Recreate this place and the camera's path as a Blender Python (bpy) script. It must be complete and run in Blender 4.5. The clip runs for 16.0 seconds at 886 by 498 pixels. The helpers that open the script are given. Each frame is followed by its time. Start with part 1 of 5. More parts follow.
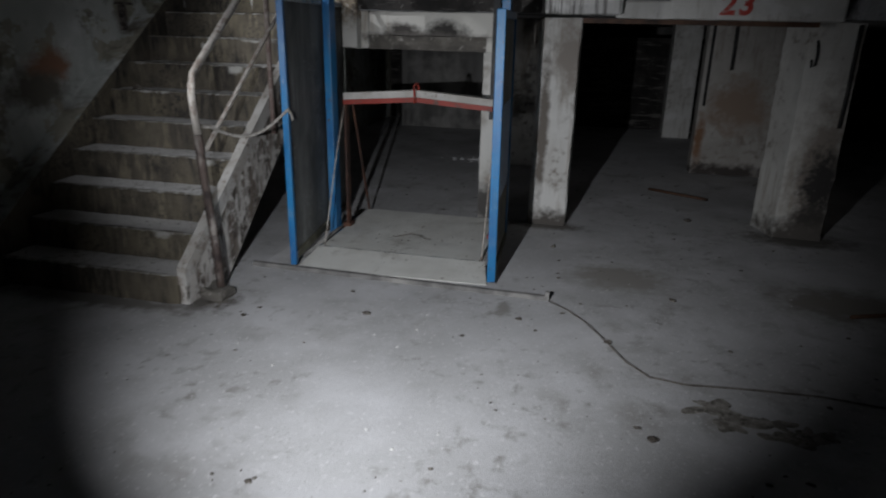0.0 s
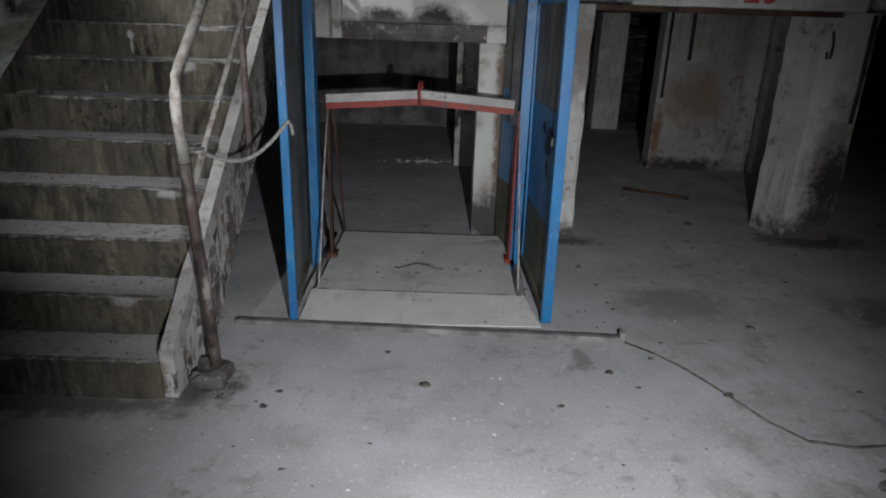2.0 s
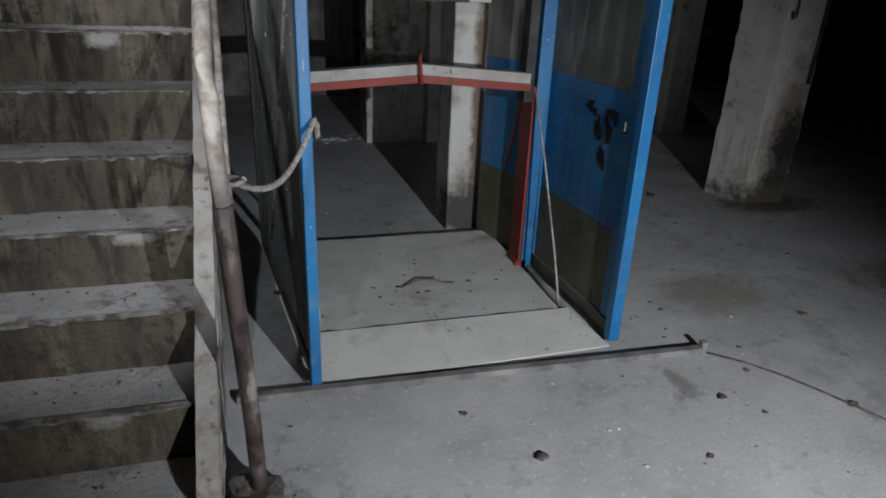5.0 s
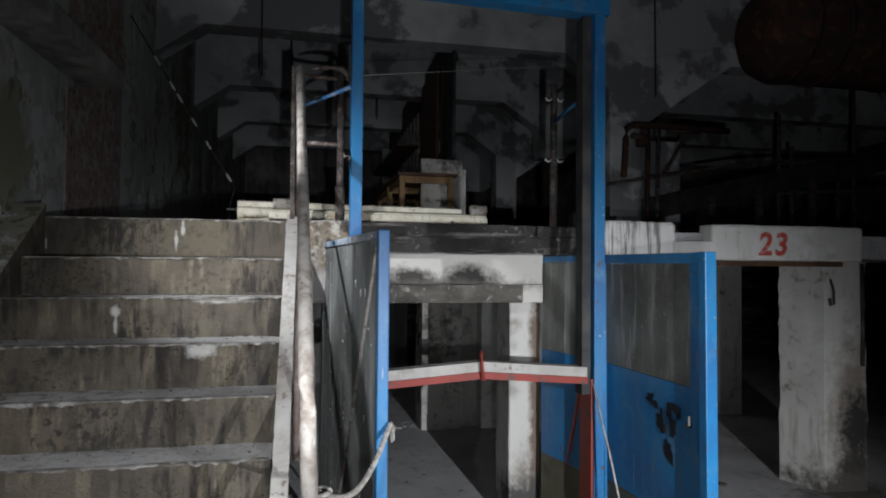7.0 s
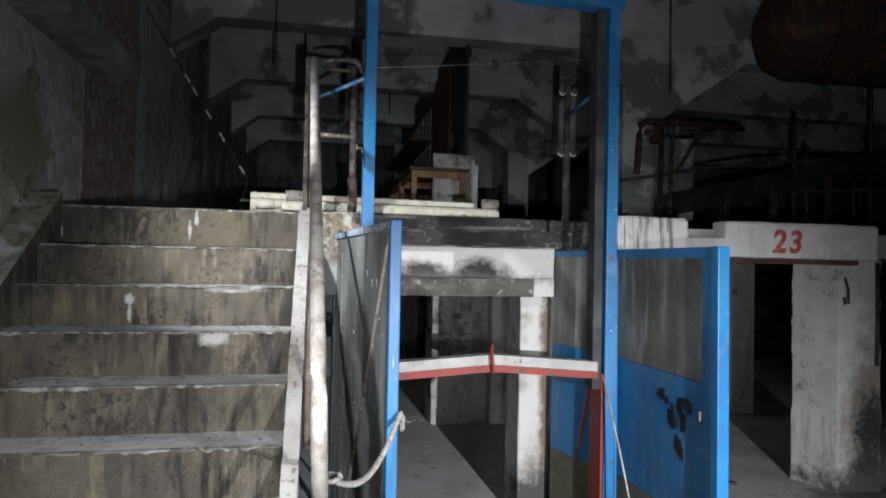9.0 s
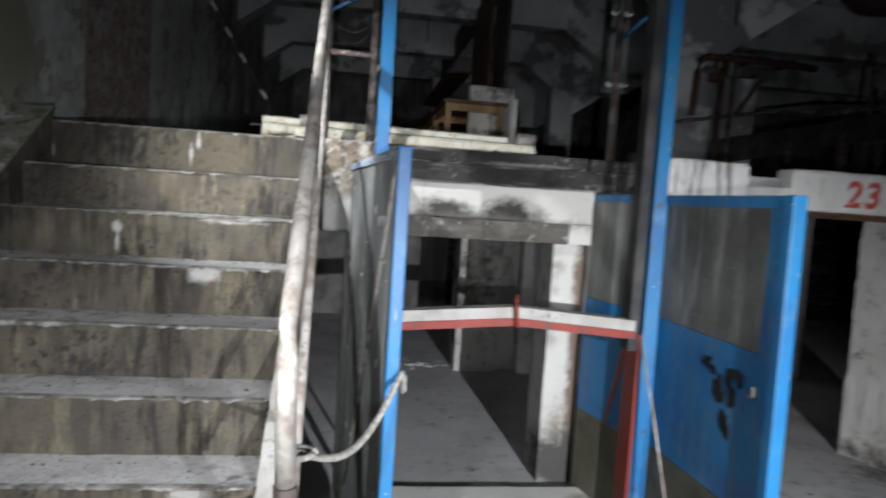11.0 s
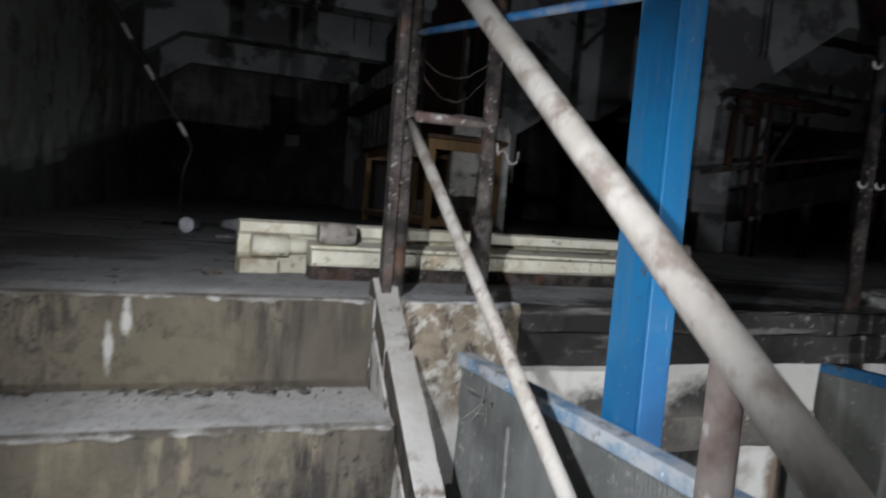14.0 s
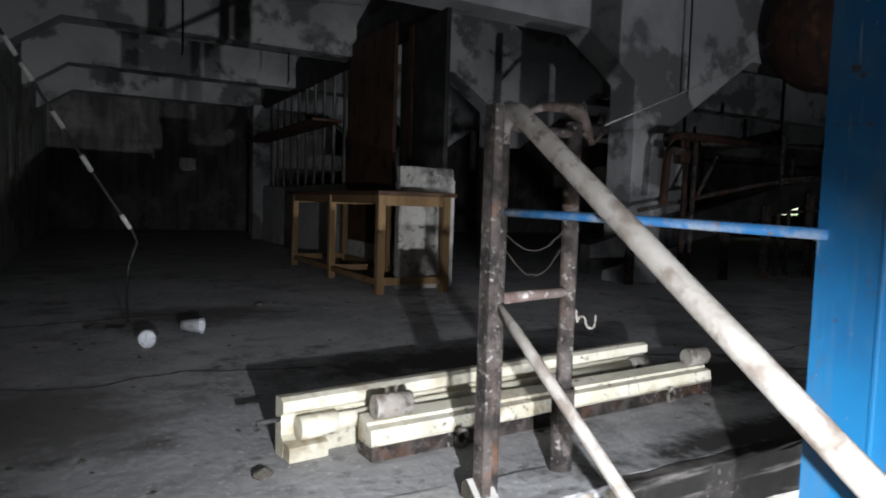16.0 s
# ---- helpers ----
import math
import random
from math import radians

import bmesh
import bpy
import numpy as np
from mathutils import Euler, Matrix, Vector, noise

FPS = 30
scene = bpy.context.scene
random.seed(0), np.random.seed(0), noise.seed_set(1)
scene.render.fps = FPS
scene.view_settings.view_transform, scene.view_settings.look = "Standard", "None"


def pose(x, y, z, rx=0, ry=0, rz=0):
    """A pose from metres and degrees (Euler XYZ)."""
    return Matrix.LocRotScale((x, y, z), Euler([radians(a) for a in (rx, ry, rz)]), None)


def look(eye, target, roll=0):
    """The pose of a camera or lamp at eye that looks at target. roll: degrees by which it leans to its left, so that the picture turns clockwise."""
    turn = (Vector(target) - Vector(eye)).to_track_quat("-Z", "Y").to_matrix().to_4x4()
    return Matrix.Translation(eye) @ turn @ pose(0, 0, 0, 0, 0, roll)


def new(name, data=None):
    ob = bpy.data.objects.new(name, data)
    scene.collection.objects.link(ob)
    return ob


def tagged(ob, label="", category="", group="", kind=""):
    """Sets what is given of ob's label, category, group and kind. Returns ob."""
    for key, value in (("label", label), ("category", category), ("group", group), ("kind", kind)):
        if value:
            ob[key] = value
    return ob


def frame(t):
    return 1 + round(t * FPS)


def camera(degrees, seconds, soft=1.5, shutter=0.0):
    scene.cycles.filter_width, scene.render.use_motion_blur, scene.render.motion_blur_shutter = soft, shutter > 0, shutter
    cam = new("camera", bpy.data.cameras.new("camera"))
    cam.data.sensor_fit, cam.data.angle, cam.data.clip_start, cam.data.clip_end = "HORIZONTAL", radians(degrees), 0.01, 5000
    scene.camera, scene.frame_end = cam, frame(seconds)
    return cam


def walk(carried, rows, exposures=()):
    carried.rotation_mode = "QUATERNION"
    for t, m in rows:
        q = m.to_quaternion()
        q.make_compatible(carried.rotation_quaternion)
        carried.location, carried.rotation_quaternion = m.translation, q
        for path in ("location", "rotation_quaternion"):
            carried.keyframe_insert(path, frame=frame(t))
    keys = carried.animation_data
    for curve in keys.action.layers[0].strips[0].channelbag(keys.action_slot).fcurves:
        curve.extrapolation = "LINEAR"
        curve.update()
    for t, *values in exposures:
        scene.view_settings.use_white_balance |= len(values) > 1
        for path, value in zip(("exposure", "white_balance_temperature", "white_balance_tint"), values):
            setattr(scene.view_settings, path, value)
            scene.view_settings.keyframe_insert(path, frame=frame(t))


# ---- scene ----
cam = camera(69.3, 16.0, soft=1.9, shutter=0.4)
PATH = [
    (0, (1.332, 0.711, 1.496), (0.919, 2.555, 0.841), 1.3),
    (0.5, (1.05, 0.893, 1.479), (0.865, 2.79, 0.871), 3.7),
    (1, (0.782, 1.049, 1.461), (0.683, 2.945, 0.833), 3.5),
    (1.5, (0.541, 1.241, 1.476), (0.527, 3.131, 0.823), -0.3),
    (2, (0.294, 1.388, 1.472), (0.29, 3.269, 0.791), 1.9),
    (2.5, (0.056, 1.535, 1.516), (0.204, 3.404, 0.819), 2.8),
    (3, (-0.145, 1.696, 1.499), (0.136, 3.549, 0.803), 3.1),
    (3.5, (-0.331, 1.905, 1.489), (0.09, 3.719, 0.758), 2.9),
    (3.7, (-0.408, 1.977, 1.489), (0.019, 3.775, 0.722), 2.5),
    (5.8, (-0.618, 2.274, 1.408), (-0.056, 4.031, 0.635), 2.9),
    (6, (-0.634, 2.261, 1.433), (-0.08, 4.06, 0.759), 2.5),
    (6.5, (-0.685, 2.196, 1.518), (-0.185, 4.119, 1.297), 0.9),
    (7, (-0.695, 2.155, 1.535), (-0.28, 4.111, 1.585), 0.5),
    (7.5, (-0.689, 2.154, 1.536), (-0.305, 4.116, 1.574), 0.8),
    (8, (-0.689, 2.151, 1.53), (-0.313, 4.115, 1.578), 0.8),
    (10.3, (-0.712, 2.188, 1.503), (-0.289, 4.142, 1.444), 2.7),
    (10.5, (-0.676, 2.245, 1.52), (-0.24, 4.195, 1.426), 2.8),
    (11, (-0.572, 2.479, 1.505), (-0.298, 4.454, 1.356), 3.7),
    (11.5, (-0.608, 2.746, 1.492), (-0.824, 4.714, 1.207), 3.5),
    (12, (-0.738, 3.086, 1.519), (-1.063, 5.039, 1.233), 4.1),
    (12.5, (-0.872, 3.439, 1.59), (-1.056, 5.426, 1.458), 3.6),
    (13, (-0.967, 3.795, 1.679), (-0.976, 5.793, 1.59), 3.0),
    (13.5, (-1.07, 4.055, 1.822), (-0.815, 6.034, 1.693), 3.8),
    (14, (-1.146, 4.2, 1.988), (-0.484, 6.081, 1.844), 4.6),
    (14.5, (-1.202, 4.312, 2.114), (-0.356, 6.119, 1.971), 3.9),
    (15, (-1.32, 4.4, 2.189), (-0.438, 6.188, 2.043), 3.9),
    (15.5, (-1.441, 4.488, 2.301), (-0.443, 6.216, 2.171), 3.1),
    (16, (-1.5, 4.536, 2.38), (-0.531, 6.28, 2.241), 1.8),
]
EXPOSURES = [(0.0, -1.65), (0.6, -1.55), (1.5, -1.48), (3.5, -1.25), (6.0, -1.3), (6.5, -0.9), (7.0, -0.52), (7.5, -0.1), (8.0, 0.0), (10.5, 0.05), (11.0, 0.05), (11.5, 0.15), (12.5, 0.3), (13.2, 0.15), (13.6, -0.33), (14.5, -0.6), (15.3, 0.02), (16.0, 0.8)]
walk(cam, [(t, look(eye, target, roll)) for t, eye, target, roll in PATH],
     exposures=EXPOSURES)

# ---- light: one small white lamp carried by hand lights the place; its stands along the way ----
world = bpy.data.worlds.new("dark_hall")
scene.world = world
world.use_nodes = True
world.node_tree.nodes["Background"].inputs["Color"].default_value = (0.6, 0.75, 1.0, 1)
world.node_tree.nodes["Background"].inputs["Strength"].default_value = 0.0015


def torch(name, eye, target, watts, cone, colour=(0.93, 0.96, 1.02)):
    data = bpy.data.lights.new(name, "SPOT")
    data.energy, data.color = watts, colour
    data.spot_size, data.spot_blend, data.shadow_soft_size = radians(cone), 1.0, 0.012
    ob = new(name, data)
    ob.matrix_world = look(eye, target)
    return ob


torch("torch_lamp_floor", (0.62, 1.10, 1.34), (0.56, 3.95, 0.15), 1080, 76)
torch("torch_lamp_hoist", (-0.60, 2.10, 1.38), (0.40, 5.2, 2.75), 145, 90)
torch("torch_lamp_stairs", (-0.86, 3.08, 1.46), (-1.14, 4.62, 0.95), 102, 82)
torch("torch_lamp_landing", (-1.32, 4.34, 2.18), (-0.55, 5.95, 1.42), 125, 86)


# ---- materials ----
def shader(name):
    m = bpy.data.materials.new(name)
    m.use_nodes = True
    nt = m.node_tree
    return m, nt, nt.nodes["Principled BSDF"]


def node(nt, kind, **inputs):
    n = nt.nodes.new(kind)
    for key, value in inputs.items():
        n.inputs[key.replace("_", " ")].default_value = value
    return n


def coords(nt, stretch=(1, 1, 1), rand=True):
    tc = nt.nodes.new("ShaderNodeTexCoord")
    mp = nt.nodes.new("ShaderNodeMapping")
    mp.inputs["Scale"].default_value = stretch
    nt.links.new(tc.outputs["Object"], mp.inputs["Vector"])
    return mp.outputs["Vector"]


def noise_mask(nt, vec, scale, lo, hi, detail=6, rough=0.6, distort=0.0):
    n = node(nt, "ShaderNodeTexNoise", Scale=scale, Detail=detail, Roughness=rough, Distortion=distort)
    nt.links.new(vec, n.inputs["Vector"])
    r = nt.nodes.new("ShaderNodeMapRange")
    r.inputs["From Min"].default_value, r.inputs["From Max"].default_value = lo - 0.06, hi - 0.06
    nt.links.new(n.outputs["Fac"], r.inputs["Value"])
    return r.outputs["Result"]


def blend(nt, fac, a, b):
    mx = nt.nodes.new("ShaderNodeMix")
    mx.data_type = "RGBA"
    nt.links.new(fac, mx.inputs[0]) if not isinstance(fac, float) else None
    if isinstance(fac, float):
        mx.inputs[0].default_value = fac
    for sock, v in ((mx.inputs[6], a), (mx.inputs[7], b)):
        if isinstance(v, tuple):
            sock.default_value = (*v, 1)
        else:
            nt.links.new(v, sock)
    return mx.outputs[2]


def surface(name, base, layers=(), rough=0.9, metal=0.0, bump=0.3, bump_scale=60, spec=0.3, vary=0.0, stains=()):
    """base colour, then layers (colour, scale, lo, hi, stretch): each laid over the former where its noise is high."""
    m, nt, bsdf = shader(name)
    col = base
    for colour, scale, lo, hi, stretch, *patch in layers:
        fac = noise_mask(nt, coords(nt, stretch), scale, lo, hi)
        if patch:
            mul = nt.nodes.new("ShaderNodeMath")
            mul.operation, mul.use_clamp = "MULTIPLY", True
            nt.links.new(fac, mul.inputs[0])
            nt.links.new(noise_mask(nt, coords(nt), patch[0], 0.52, 0.64, 3), mul.inputs[1])
            fac = mul.outputs[0]
        col = blend(nt, fac, col, colour)
    for colour, centre, reach, scale in stains:
        mp = nt.nodes.new("ShaderNodeMapping")
        mp.inputs["Scale"].default_value = [1 / r for r in reach]
        mp.inputs["Location"].default_value = [-c / r for c, r in zip(centre, reach)]
        tc = nt.nodes.new("ShaderNodeTexCoord")
        nt.links.new(tc.outputs["Object"], mp.inputs["Vector"])
        far = nt.nodes.new("ShaderNodeVectorMath")
        far.operation = "LENGTH"
        nt.links.new(mp.outputs["Vector"], far.inputs[0])
        ragged = noise_mask(nt, coords(nt), scale, 0.31, 0.81, 7, 0.7)
        sub = nt.nodes.new("ShaderNodeMath")
        sub.operation = "SUBTRACT"
        nt.links.new(ragged, sub.inputs[0])
        nt.links.new(far.outputs["Value"], sub.inputs[1])
        r = nt.nodes.new("ShaderNodeMapRange")
        r.inputs["From Min"].default_value, r.inputs["From Max"].default_value = -0.62, 0.02
        nt.links.new(sub.outputs[0], r.inputs["Value"])
        col = blend(nt, r.outputs["Result"], col, colour)
    if vary:
        info = nt.nodes.new("ShaderNodeObjectInfo")
        hsv = nt.nodes.new("ShaderNodeHueSaturation")
        r = nt.nodes.new("ShaderNodeMapRange")
        r.inputs["To Min"].default_value, r.inputs["To Max"].default_value = 1 - vary, 1 + vary
        nt.links.new(info.outputs["Random"], r.inputs["Value"])
        nt.links.new(r.outputs["Result"], hsv.inputs["Value"])
        if isinstance(col, tuple):
            hsv.inputs["Color"].default_value = (*col, 1)
        else:
            nt.links.new(col, hsv.inputs["Color"])
        col = hsv.outputs["Color"]
    if isinstance(col, tuple):
        bsdf.inputs["Base Color"].default_value = (*col, 1)
    else:
        nt.links.new(col, bsdf.inputs["Base Color"])
    bsdf.inputs["Roughness"].default_value = rough
    bsdf.inputs["Metallic"].default_value = metal
    bsdf.inputs["Specular IOR Level"].default_value = spec
    if bump:
        vec = coords(nt)
        fine = node(nt, "ShaderNodeTexNoise", Scale=bump_scale, Detail=8, Roughness=0.7)
        nt.links.new(vec, fine.inputs["Vector"])
        b = nt.nodes.new("ShaderNodeBump")
        b.inputs["Strength"].default_value, b.inputs["Distance"].default_value = bump, 0.02
        nt.links.new(fine.outputs["Fac"], b.inputs["Height"])
        nt.links.new(b.outputs["Normal"], bsdf.inputs["Normal"])
    return m


ISO = (1, 1, 1)
DRIP = (6, 6, 0.7)
FLOOR = surface("dusty_concrete_floor", (0.47, 0.465, 0.465), (
    ((0.38, 0.375, 0.37), 0.8, 0.45, 0.72, ISO), ((0.55, 0.545, 0.55), 1.9, 0.50, 0.75, ISO),
    ((0.31, 0.30, 0.285), 4.0, 0.58, 0.74, ISO, 0.7), ((0.28, 0.27, 0.255), 11.0, 0.60, 0.74, ISO, 1.3),
    ((0.60, 0.59, 0.59), 38.0, 0.64, 0.74, ISO), ((0.22, 0.21, 0.195), 75.0, 0.66, 0.76, ISO, 2.2)), rough=0.92, bump=0.22,
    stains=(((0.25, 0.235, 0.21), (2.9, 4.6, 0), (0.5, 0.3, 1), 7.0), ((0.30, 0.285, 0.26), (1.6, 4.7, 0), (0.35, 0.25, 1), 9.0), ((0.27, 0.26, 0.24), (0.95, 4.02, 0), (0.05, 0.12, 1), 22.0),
            # ragged darker patches at the feet of pier, column, handrail and first step
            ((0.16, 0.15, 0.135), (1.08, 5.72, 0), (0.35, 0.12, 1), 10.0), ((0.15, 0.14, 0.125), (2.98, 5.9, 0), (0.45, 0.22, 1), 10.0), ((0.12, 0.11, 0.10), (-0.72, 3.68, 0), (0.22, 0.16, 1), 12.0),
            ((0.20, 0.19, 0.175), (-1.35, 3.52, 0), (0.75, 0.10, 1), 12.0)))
LANDING = surface("dirty_landing_concrete", (0.42, 0.42, 0.425), (
    ((0.31, 0.31, 0.31), 1.5, 0.47, 0.7, ISO), ((0.50, 0.50, 0.505), 3.6, 0.52, 0.72, ISO),
    ((0.16, 0.155, 0.15), 7.0, 0.56, 0.72, ISO, 1.2), ((0.22, 0.215, 0.21), 26.0, 0.60, 0.72, ISO, 1.7), ((0.56, 0.56, 0.56), 60.0, 0.62, 0.74, ISO)), rough=0.9, bump=0.45, bump_scale=24,
    stains=(((0.05, 0.048, 0.045), (0.25, 5.66, 1.75), (0.75, 0.10, 0.4), 14.0), ((0.08, 0.076, 0.07), (0.75, 6.1, 1.75), (0.5, 0.35, 0.4), 7.0), ((0.20, 0.195, 0.19), (-1.6, 6.6, 1.75), (0.3, 0.4, 0.4), 6.0),
            ((0.10, 0.096, 0.09), (-0.2, 6.75, 1.75), (0.8, 0.25, 0.4), 8.0), ((0.17, 0.165, 0.16), (-1.0, 8.1, 1.75), (0.6, 0.3, 0.4), 7.0)))
PLATFORM = surface("pale_platform_screed", (0.66, 0.655, 0.615), (
    ((0.56, 0.55, 0.51), 2.6, 0.48, 0.72, ISO), ((0.36, 0.34, 0.30), 5.0, 0.58, 0.74, ISO, 1.0),
    ((0.20, 0.18, 0.155), 33.0, 0.66, 0.76, ISO, 2.0)), rough=0.9, bump=0.2)
# pale with dust, and lightened further for lamp light from above
TREAD = surface("worn_stair_tread_lit", (0.57, 0.56, 0.55), (
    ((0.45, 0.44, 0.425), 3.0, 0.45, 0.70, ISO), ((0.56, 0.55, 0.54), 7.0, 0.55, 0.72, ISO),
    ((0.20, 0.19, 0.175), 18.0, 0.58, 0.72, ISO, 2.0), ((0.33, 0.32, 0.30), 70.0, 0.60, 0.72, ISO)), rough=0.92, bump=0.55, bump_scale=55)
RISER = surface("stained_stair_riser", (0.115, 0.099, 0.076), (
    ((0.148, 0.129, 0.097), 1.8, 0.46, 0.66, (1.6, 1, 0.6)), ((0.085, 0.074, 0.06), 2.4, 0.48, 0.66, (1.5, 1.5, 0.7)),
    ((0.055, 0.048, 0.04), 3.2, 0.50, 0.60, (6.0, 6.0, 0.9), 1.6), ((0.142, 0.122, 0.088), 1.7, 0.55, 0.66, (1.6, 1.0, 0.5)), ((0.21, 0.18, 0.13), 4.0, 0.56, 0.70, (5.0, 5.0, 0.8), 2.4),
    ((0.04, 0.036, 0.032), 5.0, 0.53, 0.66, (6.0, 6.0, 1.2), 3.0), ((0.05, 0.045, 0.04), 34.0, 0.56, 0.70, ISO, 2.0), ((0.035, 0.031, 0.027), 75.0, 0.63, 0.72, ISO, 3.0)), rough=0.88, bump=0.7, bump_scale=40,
    stains=(((0.50, 0.485, 0.45), (-1.312, 5.605, 1.705), (0.012, 0.2, 0.04), 30.0), ((0.46, 0.45, 0.42), (-1.342, 5.605, 1.648), (0.009, 0.2, 0.05), 30.0),
            ((0.50, 0.485, 0.45), (-1.49, 5.115, 1.325), (0.02, 0.2, 0.03), 30.0), ((0.46, 0.45, 0.42), (-1.487, 5.115, 1.27), (0.010, 0.2, 0.05), 30.0),
            ((0.45, 0.44, 0.41), (-1.105, 4.874, 1.19), (0.07, 0.2, 0.04), 24.0), ((0.40, 0.39, 0.365), (-1.05, 5.115, 1.375), (0.13, 0.2, 0.018), 24.0),
            ((0.36, 0.35, 0.325), (-0.98, 4.213, 0.675), (0.06, 0.2, 0.03), 24.0), ((0.36, 0.35, 0.325), (-1.02, 3.786, 0.33), (0.06, 0.2, 0.03), 24.0)))
NOSING = surface("chipped_nosing", (0.27, 0.26, 0.24), (((0.14, 0.125, 0.105), 13.0, 0.46, 0.60, ISO), ((0.40, 0.39, 0.37), 22.0, 0.56, 0.68, ISO)), rough=0.92, bump=0.6, bump_scale=60)
WHITE = surface("limewashed_concrete", (0.66, 0.65, 0.62), (
    ((0.55, 0.54, 0.51), 1.8, 0.48, 0.70, ISO), ((0.40, 0.37, 0.33), 4.0, 0.57, 0.74, DRIP, 1.2),
    ((0.26, 0.23, 0.20), 13.0, 0.60, 0.74, ISO, 1.8), ((0.72, 0.71, 0.69), 5.0, 0.58, 0.7, ISO)), rough=0.9, bump=0.35, bump_scale=30)
LINTEL = surface("sooty_limewash", (0.56, 0.545, 0.50), (
    ((0.54, 0.525, 0.49), 1.8, 0.48, 0.70, ISO), ((0.40, 0.36, 0.31), 4.0, 0.57, 0.74, DRIP, 1.2), ((0.28, 0.25, 0.215), 13.0, 0.60, 0.74, ISO, 1.8)), rough=0.9, bump=0.35, bump_scale=30,
    stains=(((0.06, 0.055, 0.05), (-0.13, 5.66, 1.447), (0.17, 0.4, 0.085), 11.0), ((0.05, 0.047, 0.043), (0.20, 5.66, 1.452), (0.19, 0.4, 0.10), 11.0),
            ((0.12, 0.11, 0.10), (0.05, 5.66, 1.41), (0.6, 0.4, 0.05), 9.0)))
COLUMN = surface("mould_footed_limewash", (0.64, 0.63, 0.59), (
    ((0.54, 0.525, 0.49), 1.8, 0.48, 0.70, ISO), ((0.40, 0.36, 0.31), 4.0, 0.57, 0.74, DRIP, 1.2), ((0.28, 0.25, 0.215), 13.0, 0.60, 0.74, ISO, 1.8)), rough=0.9, bump=0.4, bump_scale=28,
    stains=(((0.30, 0.265, 0.23), (3.02, 5.93, 0.50), (0.22, 0.6, 0.6), 7.0), ((0.045, 0.042, 0.04), (3.05, 5.93, 0.44), (0.15, 0.5, 0.30), 24.0), ((0.06, 0.055, 0.05), (3.03, 5.93, 0.16), (0.18, 0.5, 0.14), 22.0), ((0.10, 0.09, 0.08), (3.0, 6.0, 0.02), (0.4, 0.6, 0.14), 12.0)))
LOWWALL = surface("rust_stained_limewash", (0.50, 0.48, 0.45), (
    ((0.38, 0.36, 0.33), 1.8, 0.46, 0.68, ISO), ((0.26, 0.225, 0.19), 3.0, 0.54, 0.72, DRIP, 1.0), ((0.20, 0.17, 0.145), 13.0, 0.58, 0.74, ISO, 1.6)), rough=0.9, bump=0.4, bump_scale=28,
    stains=(((0.24, 0.135, 0.08), (2.50, 8.1, 0.36), (0.06, 0.5, 0.36), 7.0), ((0.30, 0.23, 0.18), (2.85, 8.1, 0.75), (0.35, 0.5, 0.35), 6.0), ((0.07, 0.06, 0.055), (2.8, 8.1, 0.04), (0.8, 0.5, 0.10), 12.0)))
MOTTLED = surface("mottled_brown_plaster", (0.19, 0.15, 0.11), (
    ((0.29, 0.245, 0.185), 11.0, 0.48, 0.64, ISO), ((0.50, 0.475, 0.42), 17.0, 0.58, 0.66, ISO), ((0.09, 0.075, 0.06), 24.0, 0.58, 0.70, ISO)), rough=0.9, bump=0.6, bump_scale=45,
    stains=(((0.54, 0.53, 0.495), (-0.6, 5.555, 1.40), (0.5, 0.5, 0.16), 9.0),))
NEWEL = surface("peeling_newel_paint", (0.065, 0.05, 0.043), (
    ((0.12, 0.09, 0.078), 6.0, 0.48, 0.66, (3, 3, 0.7)), ((0.36, 0.33, 0.30), 7.0, 0.56, 0.64, (3, 3, 0.7), 2.0), ((0.04, 0.03, 0.028), 14.0, 0.54, 0.68, ISO)), rough=0.65, bump=0.35, bump_scale=90)
DUSTBLUE = surface("dusty_blue_paint", (0.03, 0.17, 0.40), (((0.26, 0.30, 0.35), 14.0, 0.52, 0.66, ISO), ((0.20, 0.13, 0.09), 22.0, 0.64, 0.72, ISO)), rough=0.6, bump=0.15)
PALEBLUE = surface("chalky_blue_white_paint", (0.47, 0.50, 0.53), (((0.16, 0.28, 0.42), 9.0, 0.54, 0.66, ISO), ((0.24, 0.21, 0.19), 24.0, 0.60, 0.70, ISO)), rough=0.75, bump=0.3)
REDRUST = surface("red_rusted_steel", (0.085, 0.038, 0.026), (((0.05, 0.03, 0.024), 3.0, 0.46, 0.66, ISO), ((0.15, 0.075, 0.045), 8.0, 0.58, 0.72, ISO), ((0.04, 0.03, 0.027), 5.0, 0.56, 0.70, (1, 3, 1))), rough=0.8, bump=0.4)
MOULDY = surface("mouldy_limewash", (0.60, 0.585, 0.55), (
    ((0.48, 0.46, 0.42), 2.2, 0.46, 0.68, ISO), ((0.33, 0.285, 0.235), 3.0, 0.54, 0.70, (4, 4, 0.8), 1.1),
    ((0.055, 0.05, 0.047), 9.0, 0.50, 0.64, ISO, 1.5), ((0.16, 0.14, 0.125), 22.0, 0.60, 0.72, ISO, 2.0)), rough=0.9, bump=0.4, bump_scale=28)
